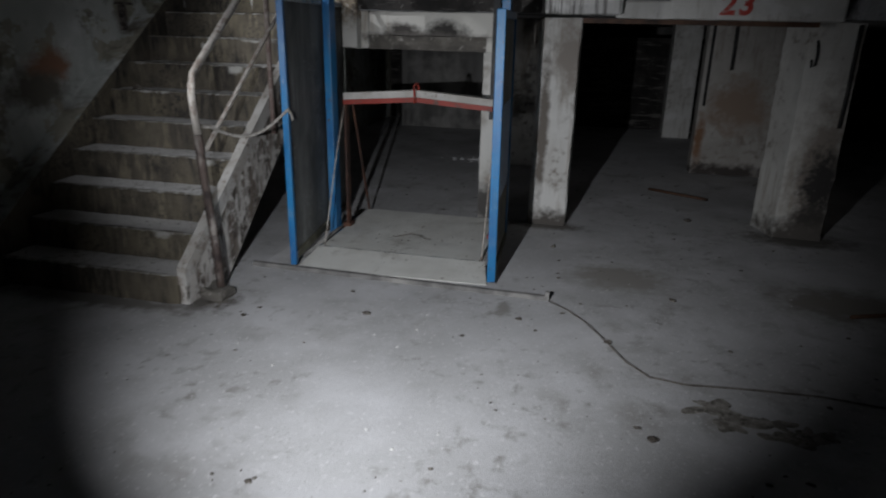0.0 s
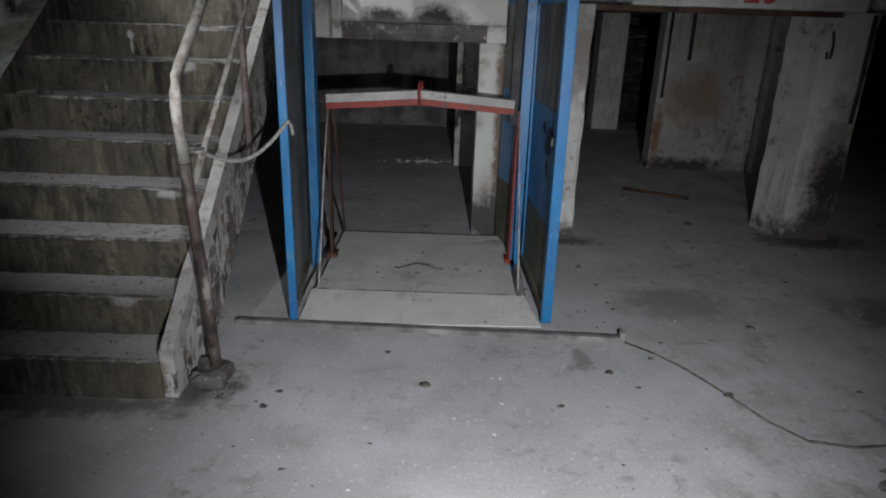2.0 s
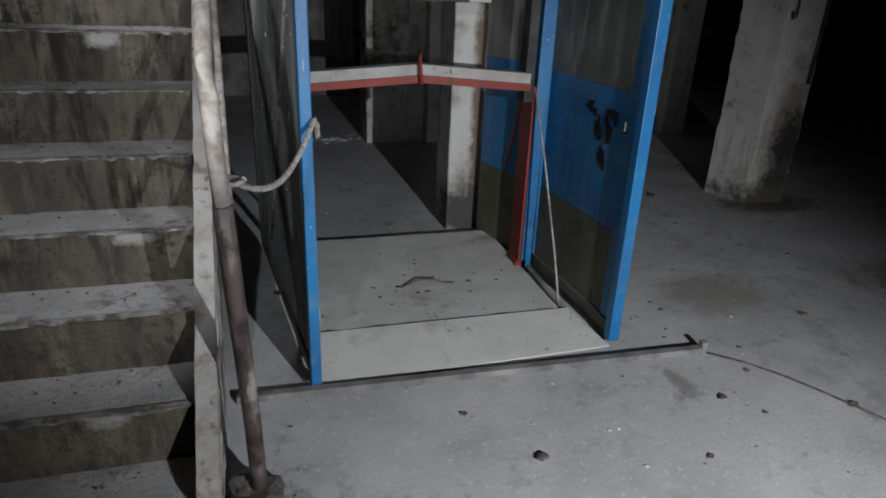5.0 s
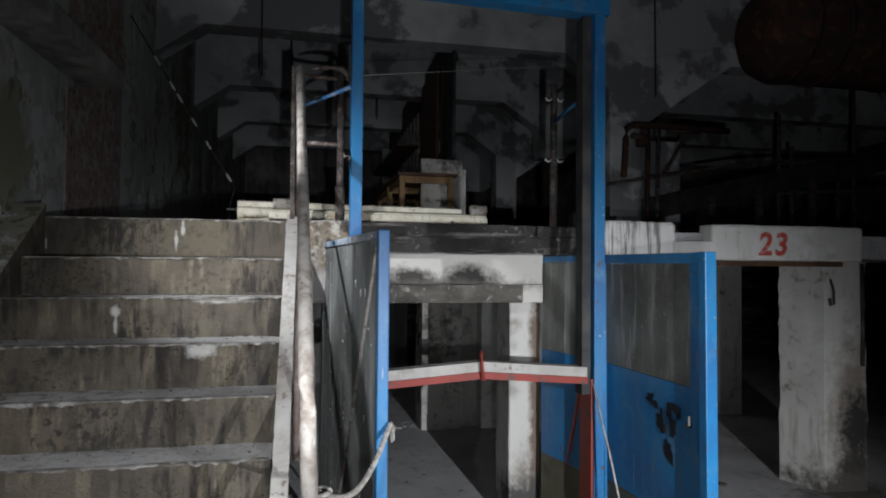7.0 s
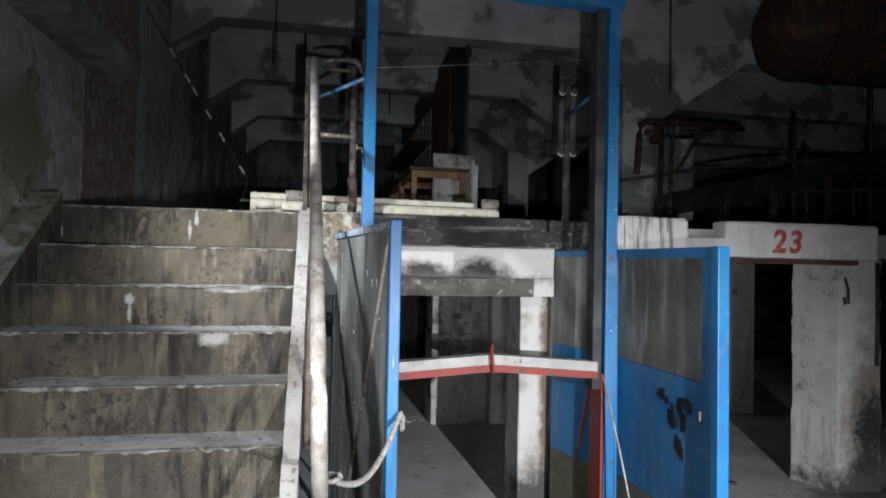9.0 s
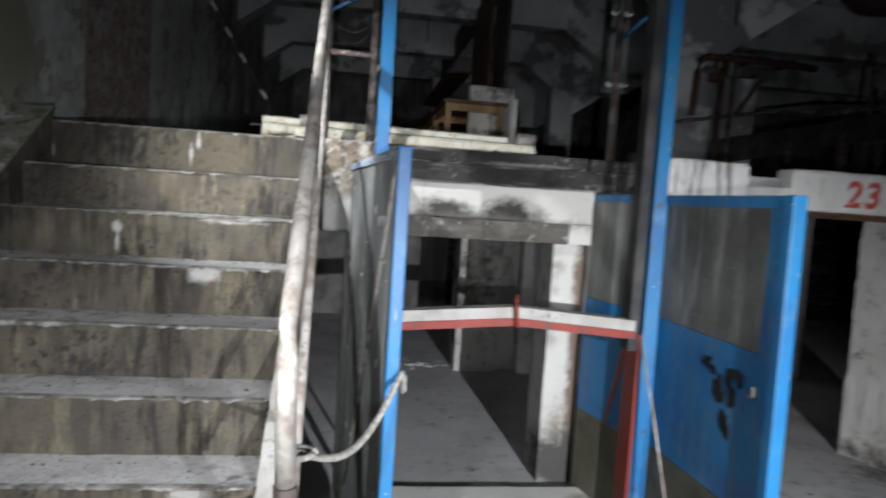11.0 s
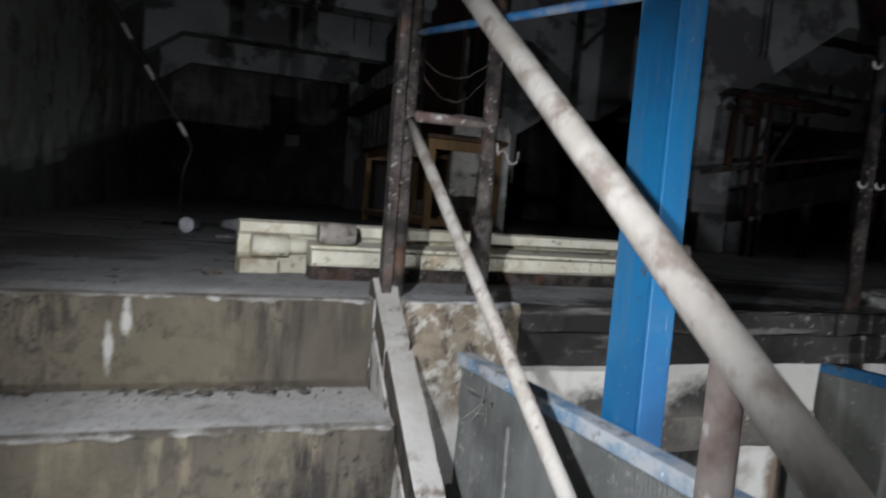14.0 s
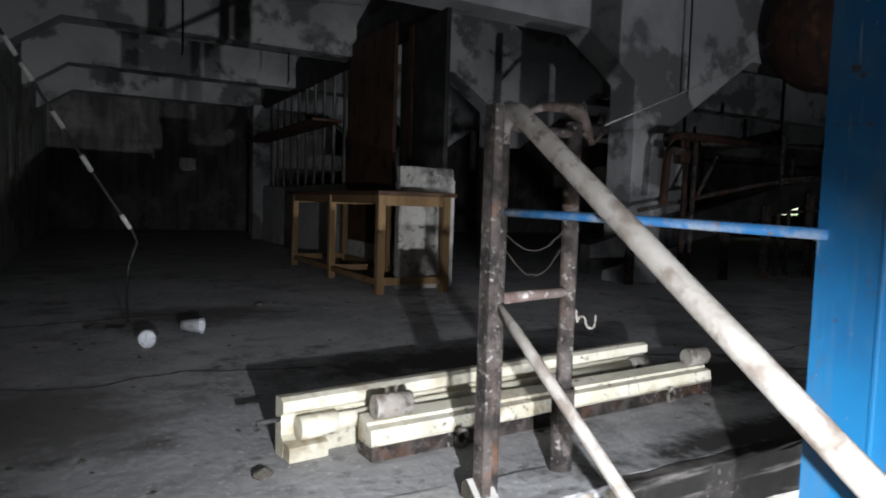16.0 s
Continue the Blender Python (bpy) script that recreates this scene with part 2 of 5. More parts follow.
WALL = surface("peeling_wall_paint", (0.46, 0.48, 0.46), (
    ((0.37, 0.385, 0.365), 0.9, 0.45, 0.65, ISO), ((0.53, 0.545, 0.53), 2.6, 0.56, 0.66, ISO), ((0.29, 0.285, 0.23), 1.3, 0.595, 0.61, ISO),
    ((0.33, 0.315, 0.26), 3.4, 0.63, 0.645, ISO), ((0.56, 0.57, 0.555), 7.0, 0.60, 0.615, ISO, 1.1), ((0.17, 0.155, 0.125), 13.0, 0.60, 0.63, ISO, 1.3),
    ((0.15, 0.135, 0.115), 2.2, 0.60, 0.74, DRIP, 0.8)), rough=0.85, bump=0.3, bump_scale=25,
    stains=(((0.23, 0.225, 0.165), (-2.03, 5.5, 2.12), (0.4, 0.42, 0.26), 4.0), ((0.24, 0.235, 0.175), (-2.03, 4.75, 2.05), (0.4, 0.35, 0.22), 5.0),
            ((0.26, 0.14, 0.09), (-2.03, 4.30, 1.20), (0.3, 0.20, 0.14), 7.0), ((0.13, 0.12, 0.10), (-2.03, 4.2, 1.05), (0.3, 0.3, 0.16), 8.0),
            ((0.15, 0.13, 0.105), (-2.03, 5.07, 1.53), (0.2, 0.10, 0.14), 9.0)))
CEILING = surface("flaking_ceiling_paint", (0.62, 0.63, 0.63), (
    ((0.42, 0.43, 0.44), 0.9, 0.48, 0.62, ISO), ((0.22, 0.22, 0.225), 1.7, 0.57, 0.63, ISO)), rough=0.9, bump=0.3, bump_scale=20)
# soot on the landing edge; also paints deep shade onto the rear low wall
SOOT_SHADE = surface("soot_and_shade_concrete", (0.018, 0.017, 0.016), (
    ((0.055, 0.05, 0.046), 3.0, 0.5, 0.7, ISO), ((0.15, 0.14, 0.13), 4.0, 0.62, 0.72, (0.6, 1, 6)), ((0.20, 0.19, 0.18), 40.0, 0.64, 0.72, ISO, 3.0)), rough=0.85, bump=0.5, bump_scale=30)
DARKWALL = surface("grey_unlit_render", (0.22, 0.215, 0.205), (
    ((0.13, 0.125, 0.12), 1.3, 0.45, 0.65, DRIP), ((0.32, 0.31, 0.29), 2.0, 0.56, 0.7, ISO)), rough=0.92, bump=0.3, bump_scale=20)
BLUE = surface("blue_gloss_paint", (0.012, 0.165, 0.375), (
    ((0.016, 0.105, 0.28), 2.2, 0.5, 0.7, ISO), ((0.07, 0.20, 0.36), 7.0, 0.60, 0.75, ISO), ((0.05, 0.16, 0.30), 2.0, 0.58, 0.70, (9, 9, 0.8)),
    ((0.30, 0.36, 0.42), 3.0, 0.73, 0.78, (18, 18, 1.6)), ((0.38, 0.40, 0.40), 60.0, 0.70, 0.75, ISO, 3.0), ((0.09, 0.065, 0.05), 30.0, 0.67, 0.73, ISO, 2.0)), rough=0.42, bump=0.1, spec=0.5)
SHEET = surface("grey_weathered_sheet", (0.155, 0.16, 0.145), (
    ((0.25, 0.255, 0.235), 2.0, 0.48, 0.68, (3, 3, 0.5)), ((0.095, 0.095, 0.08), 1.7, 0.52, 0.7, ISO),
    ((0.34, 0.345, 0.33), 3.2, 0.62, 0.74, DRIP), ((0.4, 0.4, 0.38), 60.0, 0.70, 0.75, ISO)), rough=0.6, metal=0.2, bump=0.15)
OLIVE = surface("olive_bare_sheet", (0.115, 0.11, 0.075), (
    ((0.17, 0.165, 0.125), 2.4, 0.48, 0.68, ISO), ((0.07, 0.068, 0.05), 4.0, 0.56, 0.7, ISO)), rough=0.65, metal=0.2, bump=0.15)
DIRTYWHITE = surface("dirty_white_paint", (0.47, 0.455, 0.43), (
    ((0.37, 0.35, 0.32), 5.0, 0.48, 0.68, ISO), ((0.24, 0.205, 0.17), 8.0, 0.56, 0.70, ISO, 1.6), ((0.16, 0.13, 0.11), 34.0, 0.60, 0.72, ISO, 4.0)), rough=0.85, bump=0.4, bump_scale=50)
GRIME = surface("grimy_brown_concrete", (0.12, 0.11, 0.096), (
    ((0.07, 0.064, 0.057), 3.0, 0.48, 0.66, (1, 1, 3)), ((0.21, 0.195, 0.17), 7.0, 0.58, 0.72, ISO), ((0.30, 0.285, 0.26), 30.0, 0.64, 0.74, ISO)), rough=0.9, bump=0.5, bump_scale=35)
STREAKED = surface("dripping_limewash", (0.66, 0.65, 0.63), (
    ((0.22, 0.21, 0.20), 4.0, 0.50, 0.60, (9, 1, 0.5)), ((0.70, 0.69, 0.67), 6.0, 0.52, 0.60, (10, 1, 0.6)), ((0.16, 0.15, 0.14), 9.0, 0.62, 0.70, ISO, 2.0)), rough=0.9, bump=0.35, bump_scale=40)
STRINGER = surface("streaked_brown_stringer", (0.20, 0.17, 0.145), (
    ((0.13, 0.105, 0.09), 2.6, 0.48, 0.66, ISO), ((0.50, 0.475, 0.44), 3.0, 0.50, 0.58, (5, 3.0, 1.1)), ((0.07, 0.06, 0.05), 9.0, 0.56, 0.68, (3, 3, 1)), ((0.56, 0.54, 0.51), 16.0, 0.60, 0.66, ISO)), rough=0.92, bump=0.6, bump_scale=32)
PEELED = surface("bare_floor_bed", (0.26, 0.243, 0.215), (((0.18, 0.166, 0.145), 9.0, 0.48, 0.62, ISO), ((0.34, 0.32, 0.29), 24.0, 0.54, 0.66, ISO), ((0.11, 0.10, 0.088), 30.0, 0.60, 0.70, ISO)), rough=0.95, bump=0.5)
PIERWHITE = surface("chipped_white_limewash", (0.66, 0.65, 0.62), (
    ((0.55, 0.54, 0.51), 1.8, 0.48, 0.70, ISO), ((0.40, 0.37, 0.33), 4.0, 0.57, 0.74, DRIP, 1.2), ((0.26, 0.23, 0.20), 13.0, 0.60, 0.74, ISO, 1.8)), rough=0.9, bump=0.4, bump_scale=30,
    stains=(((0.10, 0.09, 0.08), (1.1, 5.9, 0.02), (0.4, 0.5, 0.12), 12.0), ((0.17, 0.15, 0.13), (0.97, 5.74, 0.75), (0.05, 0.4, 0.7), 10.0), ((0.30, 0.27, 0.24), (1.15, 5.74, 1.3), (0.14, 0.4, 0.3), 8.0)))
RED = surface("chipped_red_paint", (0.27, 0.038, 0.026), (
    ((0.22, 0.035, 0.025), 5.0, 0.5, 0.7, ISO), ((0.09, 0.055, 0.045), 16.0, 0.62, 0.72, ISO)), rough=0.5, bump=0.15)
PALE = surface("dusty_white_steel", (0.58, 0.57, 0.545), (
    ((0.47, 0.455, 0.43), 6.0, 0.48, 0.7, ISO), ((0.30, 0.26, 0.22), 34.0, 0.62, 0.76, ISO, 4.0)), rough=0.8, bump=0.2)
RUST = surface("rusty_brown_pipe", (0.075, 0.06, 0.055), (
    ((0.14, 0.12, 0.11), 16.0, 0.48, 0.64, ISO), ((0.032, 0.028, 0.026), 22.0, 0.52, 0.66, ISO),
    ((0.17, 0.085, 0.05), 15.0, 0.56, 0.68, ISO, 4.0), ((0.42, 0.40, 0.37), 75.0, 0.63, 0.71, ISO, 6.0)), rough=0.7, metal=0.1, bump=0.6, bump_scale=110)
HANDRAIL = surface("worn_handrail_paint", (0.44, 0.405, 0.36), (
    ((0.52, 0.49, 0.45), 12.0, 0.47, 0.62, ISO), ((0.29, 0.245, 0.21), 15.0, 0.54, 0.68, ISO),
    ((0.20, 0.145, 0.115), 42.0, 0.59, 0.72, ISO, 6.0)), rough=0.65, bump=0.5, bump_scale=110)
POSTPAINT = surface("brown_worn_post_paint", (0.17, 0.125, 0.11), (
    ((0.26, 0.225, 0.205), 8.0, 0.48, 0.66, ISO), ((0.12, 0.08, 0.07), 12.0, 0.56, 0.70, ISO), ((0.5, 0.48, 0.46), 40.0, 0.64, 0.72, ISO, 5.0)), rough=0.65, bump=0.3, bump_scale=90)
WOOD = surface("raw_yellow_pine", (0.29, 0.185, 0.09), (
    ((0.21, 0.125, 0.06), 3.0, 0.45, 0.7, (9, 9, 1)), ((0.12, 0.075, 0.04), 6.0, 0.64, 0.75, ISO)), rough=0.75, bump=0.15)
DARKWOOD = surface("dark_brown_board", (0.075, 0.04, 0.025), (
    ((0.12, 0.065, 0.04), 2.0, 0.45, 0.7, (7, 7, 0.6)), ((0.03, 0.02, 0.015), 5.0, 0.58, 0.72, ISO)), rough=0.6, bump=0.15)
BLACK = surface("black_grimy_steel", (0.025, 0.026, 0.028), (((0.06, 0.058, 0.055), 6.0, 0.5, 0.7, ISO),), rough=0.6, bump=0.2)
CREAM = surface("yellowed_cream_plastic", (0.66, 0.635, 0.53), (
    ((0.55, 0.515, 0.40), 7.0, 0.48, 0.68, ISO), ((0.40, 0.33, 0.22), 12.0, 0.57, 0.70, ISO, 3.0), ((0.20, 0.17, 0.13), 45.0, 0.62, 0.72, ISO, 5.0)), rough=0.6, bump=0.2)
RIBBED = surface("ribbed_dark_sheet", (0.115, 0.12, 0.116), (
    ((0.19, 0.195, 0.187), 2.0, 0.48, 0.68, (3, 3, 0.5)), ((0.05, 0.05, 0.045), 1.7, 0.52, 0.7, ISO),
    ((0.26, 0.265, 0.26), 5.0, 0.57, 0.72, (3, 3, 0.8), 1.6), ((0.36, 0.36, 0.35), 50.0, 0.62, 0.72, ISO, 3.0)), rough=0.6, metal=0.2, bump=0.15)
PIER = surface("streaked_pier_limewash", (0.58, 0.57, 0.535), (
    ((0.46, 0.45, 0.42), 2.0, 0.48, 0.70, ISO), ((0.30, 0.27, 0.235), 8.0, 0.57, 0.72, ISO, 2.0)), rough=0.9, bump=0.4, bump_scale=30,
    stains=(((0.17, 0.13, 0.10), (0.65, 5.78, 0.75), (0.055, 0.5, 1.1), 12.0), ((0.08, 0.075, 0.07), (0.6, 5.72, 0.10), (0.3, 0.5, 0.22), 9.0)))
GREYCAP = surface("dusty_grey_plastic", (0.27, 0.245, 0.215), (((0.42, 0.40, 0.37), 20.0, 0.5, 0.7, ISO), ((0.15, 0.12, 0.095), 30.0, 0.58, 0.70, ISO)), rough=0.7, bump=0.15)
ROPE = surface("dirty_white_rope", (0.46, 0.44, 0.41), (((0.30, 0.28, 0.25), 60.0, 0.48, 0.62, ISO),), rough=0.9, bump=0.4, bump_scale=200)
CUP = surface("white_plastic_cup", (0.78, 0.80, 0.84), (((0.55, 0.55, 0.56), 30.0, 0.6, 0.72, ISO),), rough=0.4, bump=0.0)
DEBRIS = surface("dark_dry_dirt", (0.075, 0.065, 0.055), (((0.16, 0.145, 0.125), 30.0, 0.5, 0.65, ISO),), rough=0.95, bump=0.3)
CHIP = surface("pale_plaster_crumbs", (0.58, 0.57, 0.55), (((0.40, 0.39, 0.37), 40.0, 0.5, 0.65, ISO),), rough=0.95, bump=0.3)
REDPAINT = surface("red_lettering_paint", (0.50, 0.075, 0.06), (((0.55, 0.32, 0.29), 22.0, 0.58, 0.68, ISO),), rough=0.8, bump=0.0)
BLACKPAINT = surface("black_spray_paint", (0.012, 0.013, 0.016), rough=0.7, bump=0.0)
WHITEPAINT = surface("white_paint_splash", (0.68, 0.67, 0.64), (((0.5, 0.48, 0.45), 40.0, 0.55, 0.68, ISO),), rough=0.8, bump=0.1)
BRICK = surface("exposed_red_brick", (0.27, 0.20, 0.17), (
    ((0.33, 0.27, 0.24), 8.0, 0.48, 0.66, ISO), ((0.40, 0.38, 0.355), 9.0, 0.55, 0.70, ISO), ((0.15, 0.10, 0.085), 20.0, 0.6, 0.7, ISO)), rough=0.95, bump=0.6, bump_scale=50)


# ---- mesh building ----
def box(bm, x0, x1, y0, y1, z0, z1, bev=0.0, mi=0):
    vs = [bm.verts.new((x, y, z)) for x in (x0, x1) for y in (y0, y1) for z in (z0, z1)]
    fs = [bm.faces.new([vs[i] for i in q]) for q in ((0, 1, 3, 2), (4, 6, 7, 5), (0, 4, 5, 1), (2, 3, 7, 6), (0, 2, 6, 4), (1, 5, 7, 3))]
    for fc in fs:
        fc.material_index = mi
    if bev:
        es = list({e for fc in fs for e in fc.edges})
        bmesh.ops.bevel(bm, geom=es, offset=bev, segments=2, affect="EDGES", profile=0.6, material=mi)
    return vs


def slab(bm, a, b, width, z0, z1, bev=0.0, mi=0):
    """An upright board from plan point a to b, of that thickness."""
    a, b = Vector(a), Vector(b)
    d = (b - a).normalized()
    n = Vector((-d.y, d.x)) * width / 2
    ring = [a + n, a - n, b - n, b + n]
    lo = [bm.verts.new((p.x, p.y, z0)) for p in ring]
    hi = [bm.verts.new((p.x, p.y, z1)) for p in ring]
    fs = [bm.faces.new(lo), bm.faces.new(hi[::-1])] + [bm.faces.new((lo[i], hi[i], hi[(i + 1) % 4], lo[(i + 1) % 4])) for i in range(4)]
    for fc in fs:
        fc.material_index = mi
    if bev:
        bmesh.ops.bevel(bm, geom=list({e for fc in fs for e in fc.edges}), offset=bev, segments=2, affect="EDGES", profile=0.6, material=mi)


def prism(bm, pts, push, mi=0):
    """A polygon of 3D points pushed along a vector."""
    lo = [bm.verts.new(p) for p in pts]
    hi = [bm.verts.new(Vector(p) + Vector(push)) for p in pts]
    n = len(pts)
    fs = [bm.faces.new(lo), bm.faces.new(hi[::-1])] + [bm.faces.new((lo[i], hi[i], hi[(i + 1) % n], lo[(i + 1) % n])) for i in range(n)]
    for fc in fs:
        fc.material_index = mi
    return fs


def tube(bm, pts, r, seg=10, mi=0, wobble=0.0):
    """A round bar through the points; r is one radius or one for each point."""
    pts = [Vector(p) for p in pts]
    rs = r if isinstance(r, (list, tuple)) else [r] * len(pts)
    up = Vector((0, 0, 1))
    rings = []
    for i, p in enumerate(pts):
        d = (pts[min(i + 1, len(pts) - 1)] - pts[max(i - 1, 0)]).normalized()
        ref = up if abs(d.z) < 0.95 else Vector((1, 0, 0))
        u = d.cross(ref).normalized()
        v = d.cross(u)
        rings.append([bm.verts.new(p + (u * math.cos(2 * math.pi * k / seg) + v * math.sin(2 * math.pi * k / seg)) * rs[i]
                                   * (1 + wobble * noise.noise(p * 23 + Vector((k, 0, 0))))) for k in range(seg)])
    for a, b in zip(rings, rings[1:]):
        for k in range(seg):
            fc = bm.faces.new((a[k], a[(k + 1) % seg], b[(k + 1) % seg], b[k]))
            fc.smooth, fc.material_index = True, mi
    for ring in (rings[0], rings[-1][::-1]):
        bm.faces.new(ring).material_index = mi


def arc(centre, r, a0, a1, n, axis_u, axis_v):
    c, u, v = Vector(centre), Vector(axis_u), Vector(axis_v)
    return [c + (u * math.cos(radians(a0 + (a1 - a0) * i / n)) + v * math.sin(radians(a0 + (a1 - a0) * i / n))) * r for i in range(n + 1)]


def roughen(bm, size, amount, scale=9.0, top_chip=0.0):
    """Cuts long edges down to about that size and knocks the surface uneven, with chipped arrises."""
    for _ in range(7):
        es = [e for e in bm.edges if e.calc_length() > size * 1.5]
        if not es:
            break
        bmesh.ops.subdivide_edges(bm, edges=es, cuts=1, use_grid_fill=True)
    bm.normal_update()
    for v in bm.verts:
        p = v.co.copy()
        sharp = len(v.link_edges) and max((e.calc_face_angle(0) for e in v.link_edges), default=0) > 0.7
        k = noise.noise(p * scale) * amount
        if sharp:
            k -= max(0, noise.noise(p * scale * 1.7 + Vector((7, 3, 1))) - 0.05) * amount * 3.0
        v.co = p + v.normal * k


def finish(bm, name, mats, smooth=False):
    bmesh.ops.recalc_face_normals(bm, faces=bm.faces)
    me = bpy.data.meshes.new(name)
    if smooth:
        for fc in bm.faces:
            fc.smooth = True
    bm.to_mesh(me)
    bm.free()
    for m in mats if isinstance(mats, (list, tuple)) else (mats,):
        me.materials.append(m)
    return me


def thing(name, at, label, category, group="", kind=""):
    ob = new(name)
    ob.empty_display_size = 0.1
    ob.location = at
    return tagged(ob, label, category, group, kind)


def part(name, bm, mats, parent, label=""):
    ob = new(name, finish(bm, name, mats))
    ob.parent = parent
    at = Vector((0, 0, 0))
    up = parent
    while up is not None:
        at += up.location
        up = up.parent
    ob.matrix_parent_inverse = Matrix.Translation(-at)
    return tagged(ob, label)


def solo(name, bm, mats, label, category, group="", kind=""):
    return tagged(new(name, finish(bm, name, mats)), label, category, group, kind)


def B():
    return bmesh.new()


# ---- the large structure ----
RISE = 0.173
NOSE = [3.575 + 0.2165 * i for i in range(7)] + [5.115, 5.355, 5.605]  # the front of each step
LAND = 1.755
TOP = [RISE * (k + 1) for k in range(9)] + [LAND]  # the height of each step
SX0, SX1, WX = -1.95, -0.805, -2.10  # stair's sides, wall beside it

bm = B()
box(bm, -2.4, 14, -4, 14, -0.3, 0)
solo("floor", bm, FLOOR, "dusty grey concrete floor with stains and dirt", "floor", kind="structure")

bm = B()
box(bm, -2.35, WX, -4, 17.4, -0.3, 4.9)
solo("wall_left", bm, WALL, "pale green-white wall with peeling blotched paint", "wall", kind="structure")

bm = B()
box(bm, -2.4, 14, -4.3, -4, -0.3, 4.9)
solo("wall_back", bm, DARKWALL, "grey rendered wall closing the hall", "wall", kind="structure")
bm = B()
box(bm, 14, 14.3, -4, 5.5, -0.3, 4.9)
box(bm, 14, 14.3, 5.5, 17.4, -0.3, 2.3)
box(bm, 14, 14.3, 5.5, 17.4, 3.05, 4.9)
box(bm, 14, 14.3, 5.5, 14.0, 2.3, 3.05)
box(bm, 14, 14.3, 15.0, 17.4, 2.3, 3.05)
solo("wall_right", bm, DARKWALL, "grey rendered side wall with a small window", "wall", kind="structure")
bm = B()
box(bm, -2.4, 14, 17.4, 17.7, -0.3, 4.9)
solo("wall_far", bm, DARKWALL, "grey rendered end wall of the upper hall", "wall", kind="structure")
# near-black colour stands for the dark beyond the lamp's reach
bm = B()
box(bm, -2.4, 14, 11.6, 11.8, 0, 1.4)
solo("wall_under_landing", bm, SOOT_SHADE, "rear wall of the low space below the landing, painted dark for shade", "wall", kind="structure")

# landing: the upper floor, with the thick soot-black edge above the hoist
bm = B()
box(bm, WX, 0.93, 5.61, 17.4, 1.60, LAND)
box(bm, 0.93, 14, 5.85, 17.4, 1.60, LAND)
solo("landing_floor", bm, LANDING, "dirty concrete landing floor with dust and cracks", "floor", kind="structure")
bm = B()
box(bm, -0.459, 0.93, 5.578, 5.606, 1.605, 1.692, 0.006)
box(bm, -0.459, 0.55, 5.556, 5.606, 1.696, LAND + 0.004, 0.008)
box(bm, 0.57, 0.93, 5.562, 5.606, 1.694, LAND + 0.004, 0.012)
roughen(bm, 0.06, 0.006)
solo("trim_landing_edge", bm, SOOT_SHADE, "soot-blackened concrete edge of the landing", "floor edge", kind="structure")

# white beam above the low opening behind the hoist, and its piers
bm = B()
box(bm, -0.40, 0.64, 5.66, 5.90, 1.427, 1.598, 0.008)
box(bm, -1.86, -0.401, 5.66, 5.90, 1.325, 1.598, 0.008)
box(bm, 0.52, 0.64, 5.66, 5.90, 1.325, 1.4265)
roughen(bm, 0.06, 0.004)
lintel = solo("lintel", bm, LINTEL, "whitewashed beam with black mould streaks", "beam", kind="structure")
bm = B()
box(bm, -0.40, 0.519, 5.68, 5.88, 1.322, 1.426)
roughen(bm, 0.06, 0.005)
solo("lintel_lower", bm, GRIME, "soot-darkened lower course of the beam", "beam", kind="structure")
bm = B()
box(bm, 0.48, 0.67, 5.78, 6.04, 0, 1.32, 0.008)
roughen(bm, 0.06, 0.006)
solo("pier_hoist", bm, PIER, "whitewashed concrete pier with brown streaks beside the hoist", "pier", kind="structure")
bm = B()
box(bm, 0.90, 1.20, 5.74, 6.04, 0, 1.575, 0.01)
roughen(bm, 0.05, 0.010, 6)
solo("pier_white", bm, PIERWHITE, "bright whitewashed concrete pier with chipped edges", "pier", kind="structure")
bm = B()
box(bm, 1.80, 2.93, 5.745, 5.90, 1.58, 1.809, 0.02)
box(bm, 1.43, 1.84, 5.755, 5.84, 1.58, 1.70, 0.01)
roughen(bm, 0.07, 0.005)
solo("beam_numbered", bm, WHITE, "whitewashed concrete beam with a red painted number", "beam", kind="structure")
bm = B()
box(bm, 0.935, 1.47, 5.62, 5.845, 1.60, 1.805, 0.02)
roughen(bm, 0.05, 0.008, 9)
solo("beam_streaked", bm, STREAKED, "whitewashed beam end with dark vertical drip streaks", "beam", kind="structure")
bm = B()
box(bm, 1.205, 2.78, 5.76, 5.88, 1.545, 1.578)
solo("trim_beam_soffit", bm, DARKWOOD, "dark board under the numbered beam", "trim", kind="structure")
bm = B()
prism(bm, [(2.785, 5.93, 0), (3.125, 5.93, 0), (3.125, 6.25, 0), (2.70, 6.25, 0)], (0, 0, 1.578))
roughen(bm, 0.06, 0.008, 6)
solo("column_front", bm, COLUMN, "whitewashed concrete column with black mould at its foot", "column", kind="structure")
bm = B()
box(bm, 2.38, 2.76, 10.85, 11.25, 0, 1.598, 0.01)
solo("column_rear", bm, WHITE, "whitewashed column deep in the low space", "column", kind="structure")
bm = B()
box(bm, 0.36, 0.74, 8.03, 8.38, 0, 1.598, 0.01)
roughen(bm, 0.09, 0.006)
solo("column_hoist_rear", bm, MOULDY, "stained whitewashed column behind the hoist", "column", kind="structure")
bm = B()
box(bm, 0.92, 1.15, 8.0, 8.33, 0, 1.598, 0.01)
roughen(bm, 0.09, 0.006)
solo("column_hoist_side", bm, WHITE, "narrow whitewashed pillar behind the hoist", "column", kind="structure")
bm = B()
box(bm, 0.743, 0.917, 8.13, 8.32, 0, 1.598, 0.006)
roughen(bm, 0.08, 0.006)
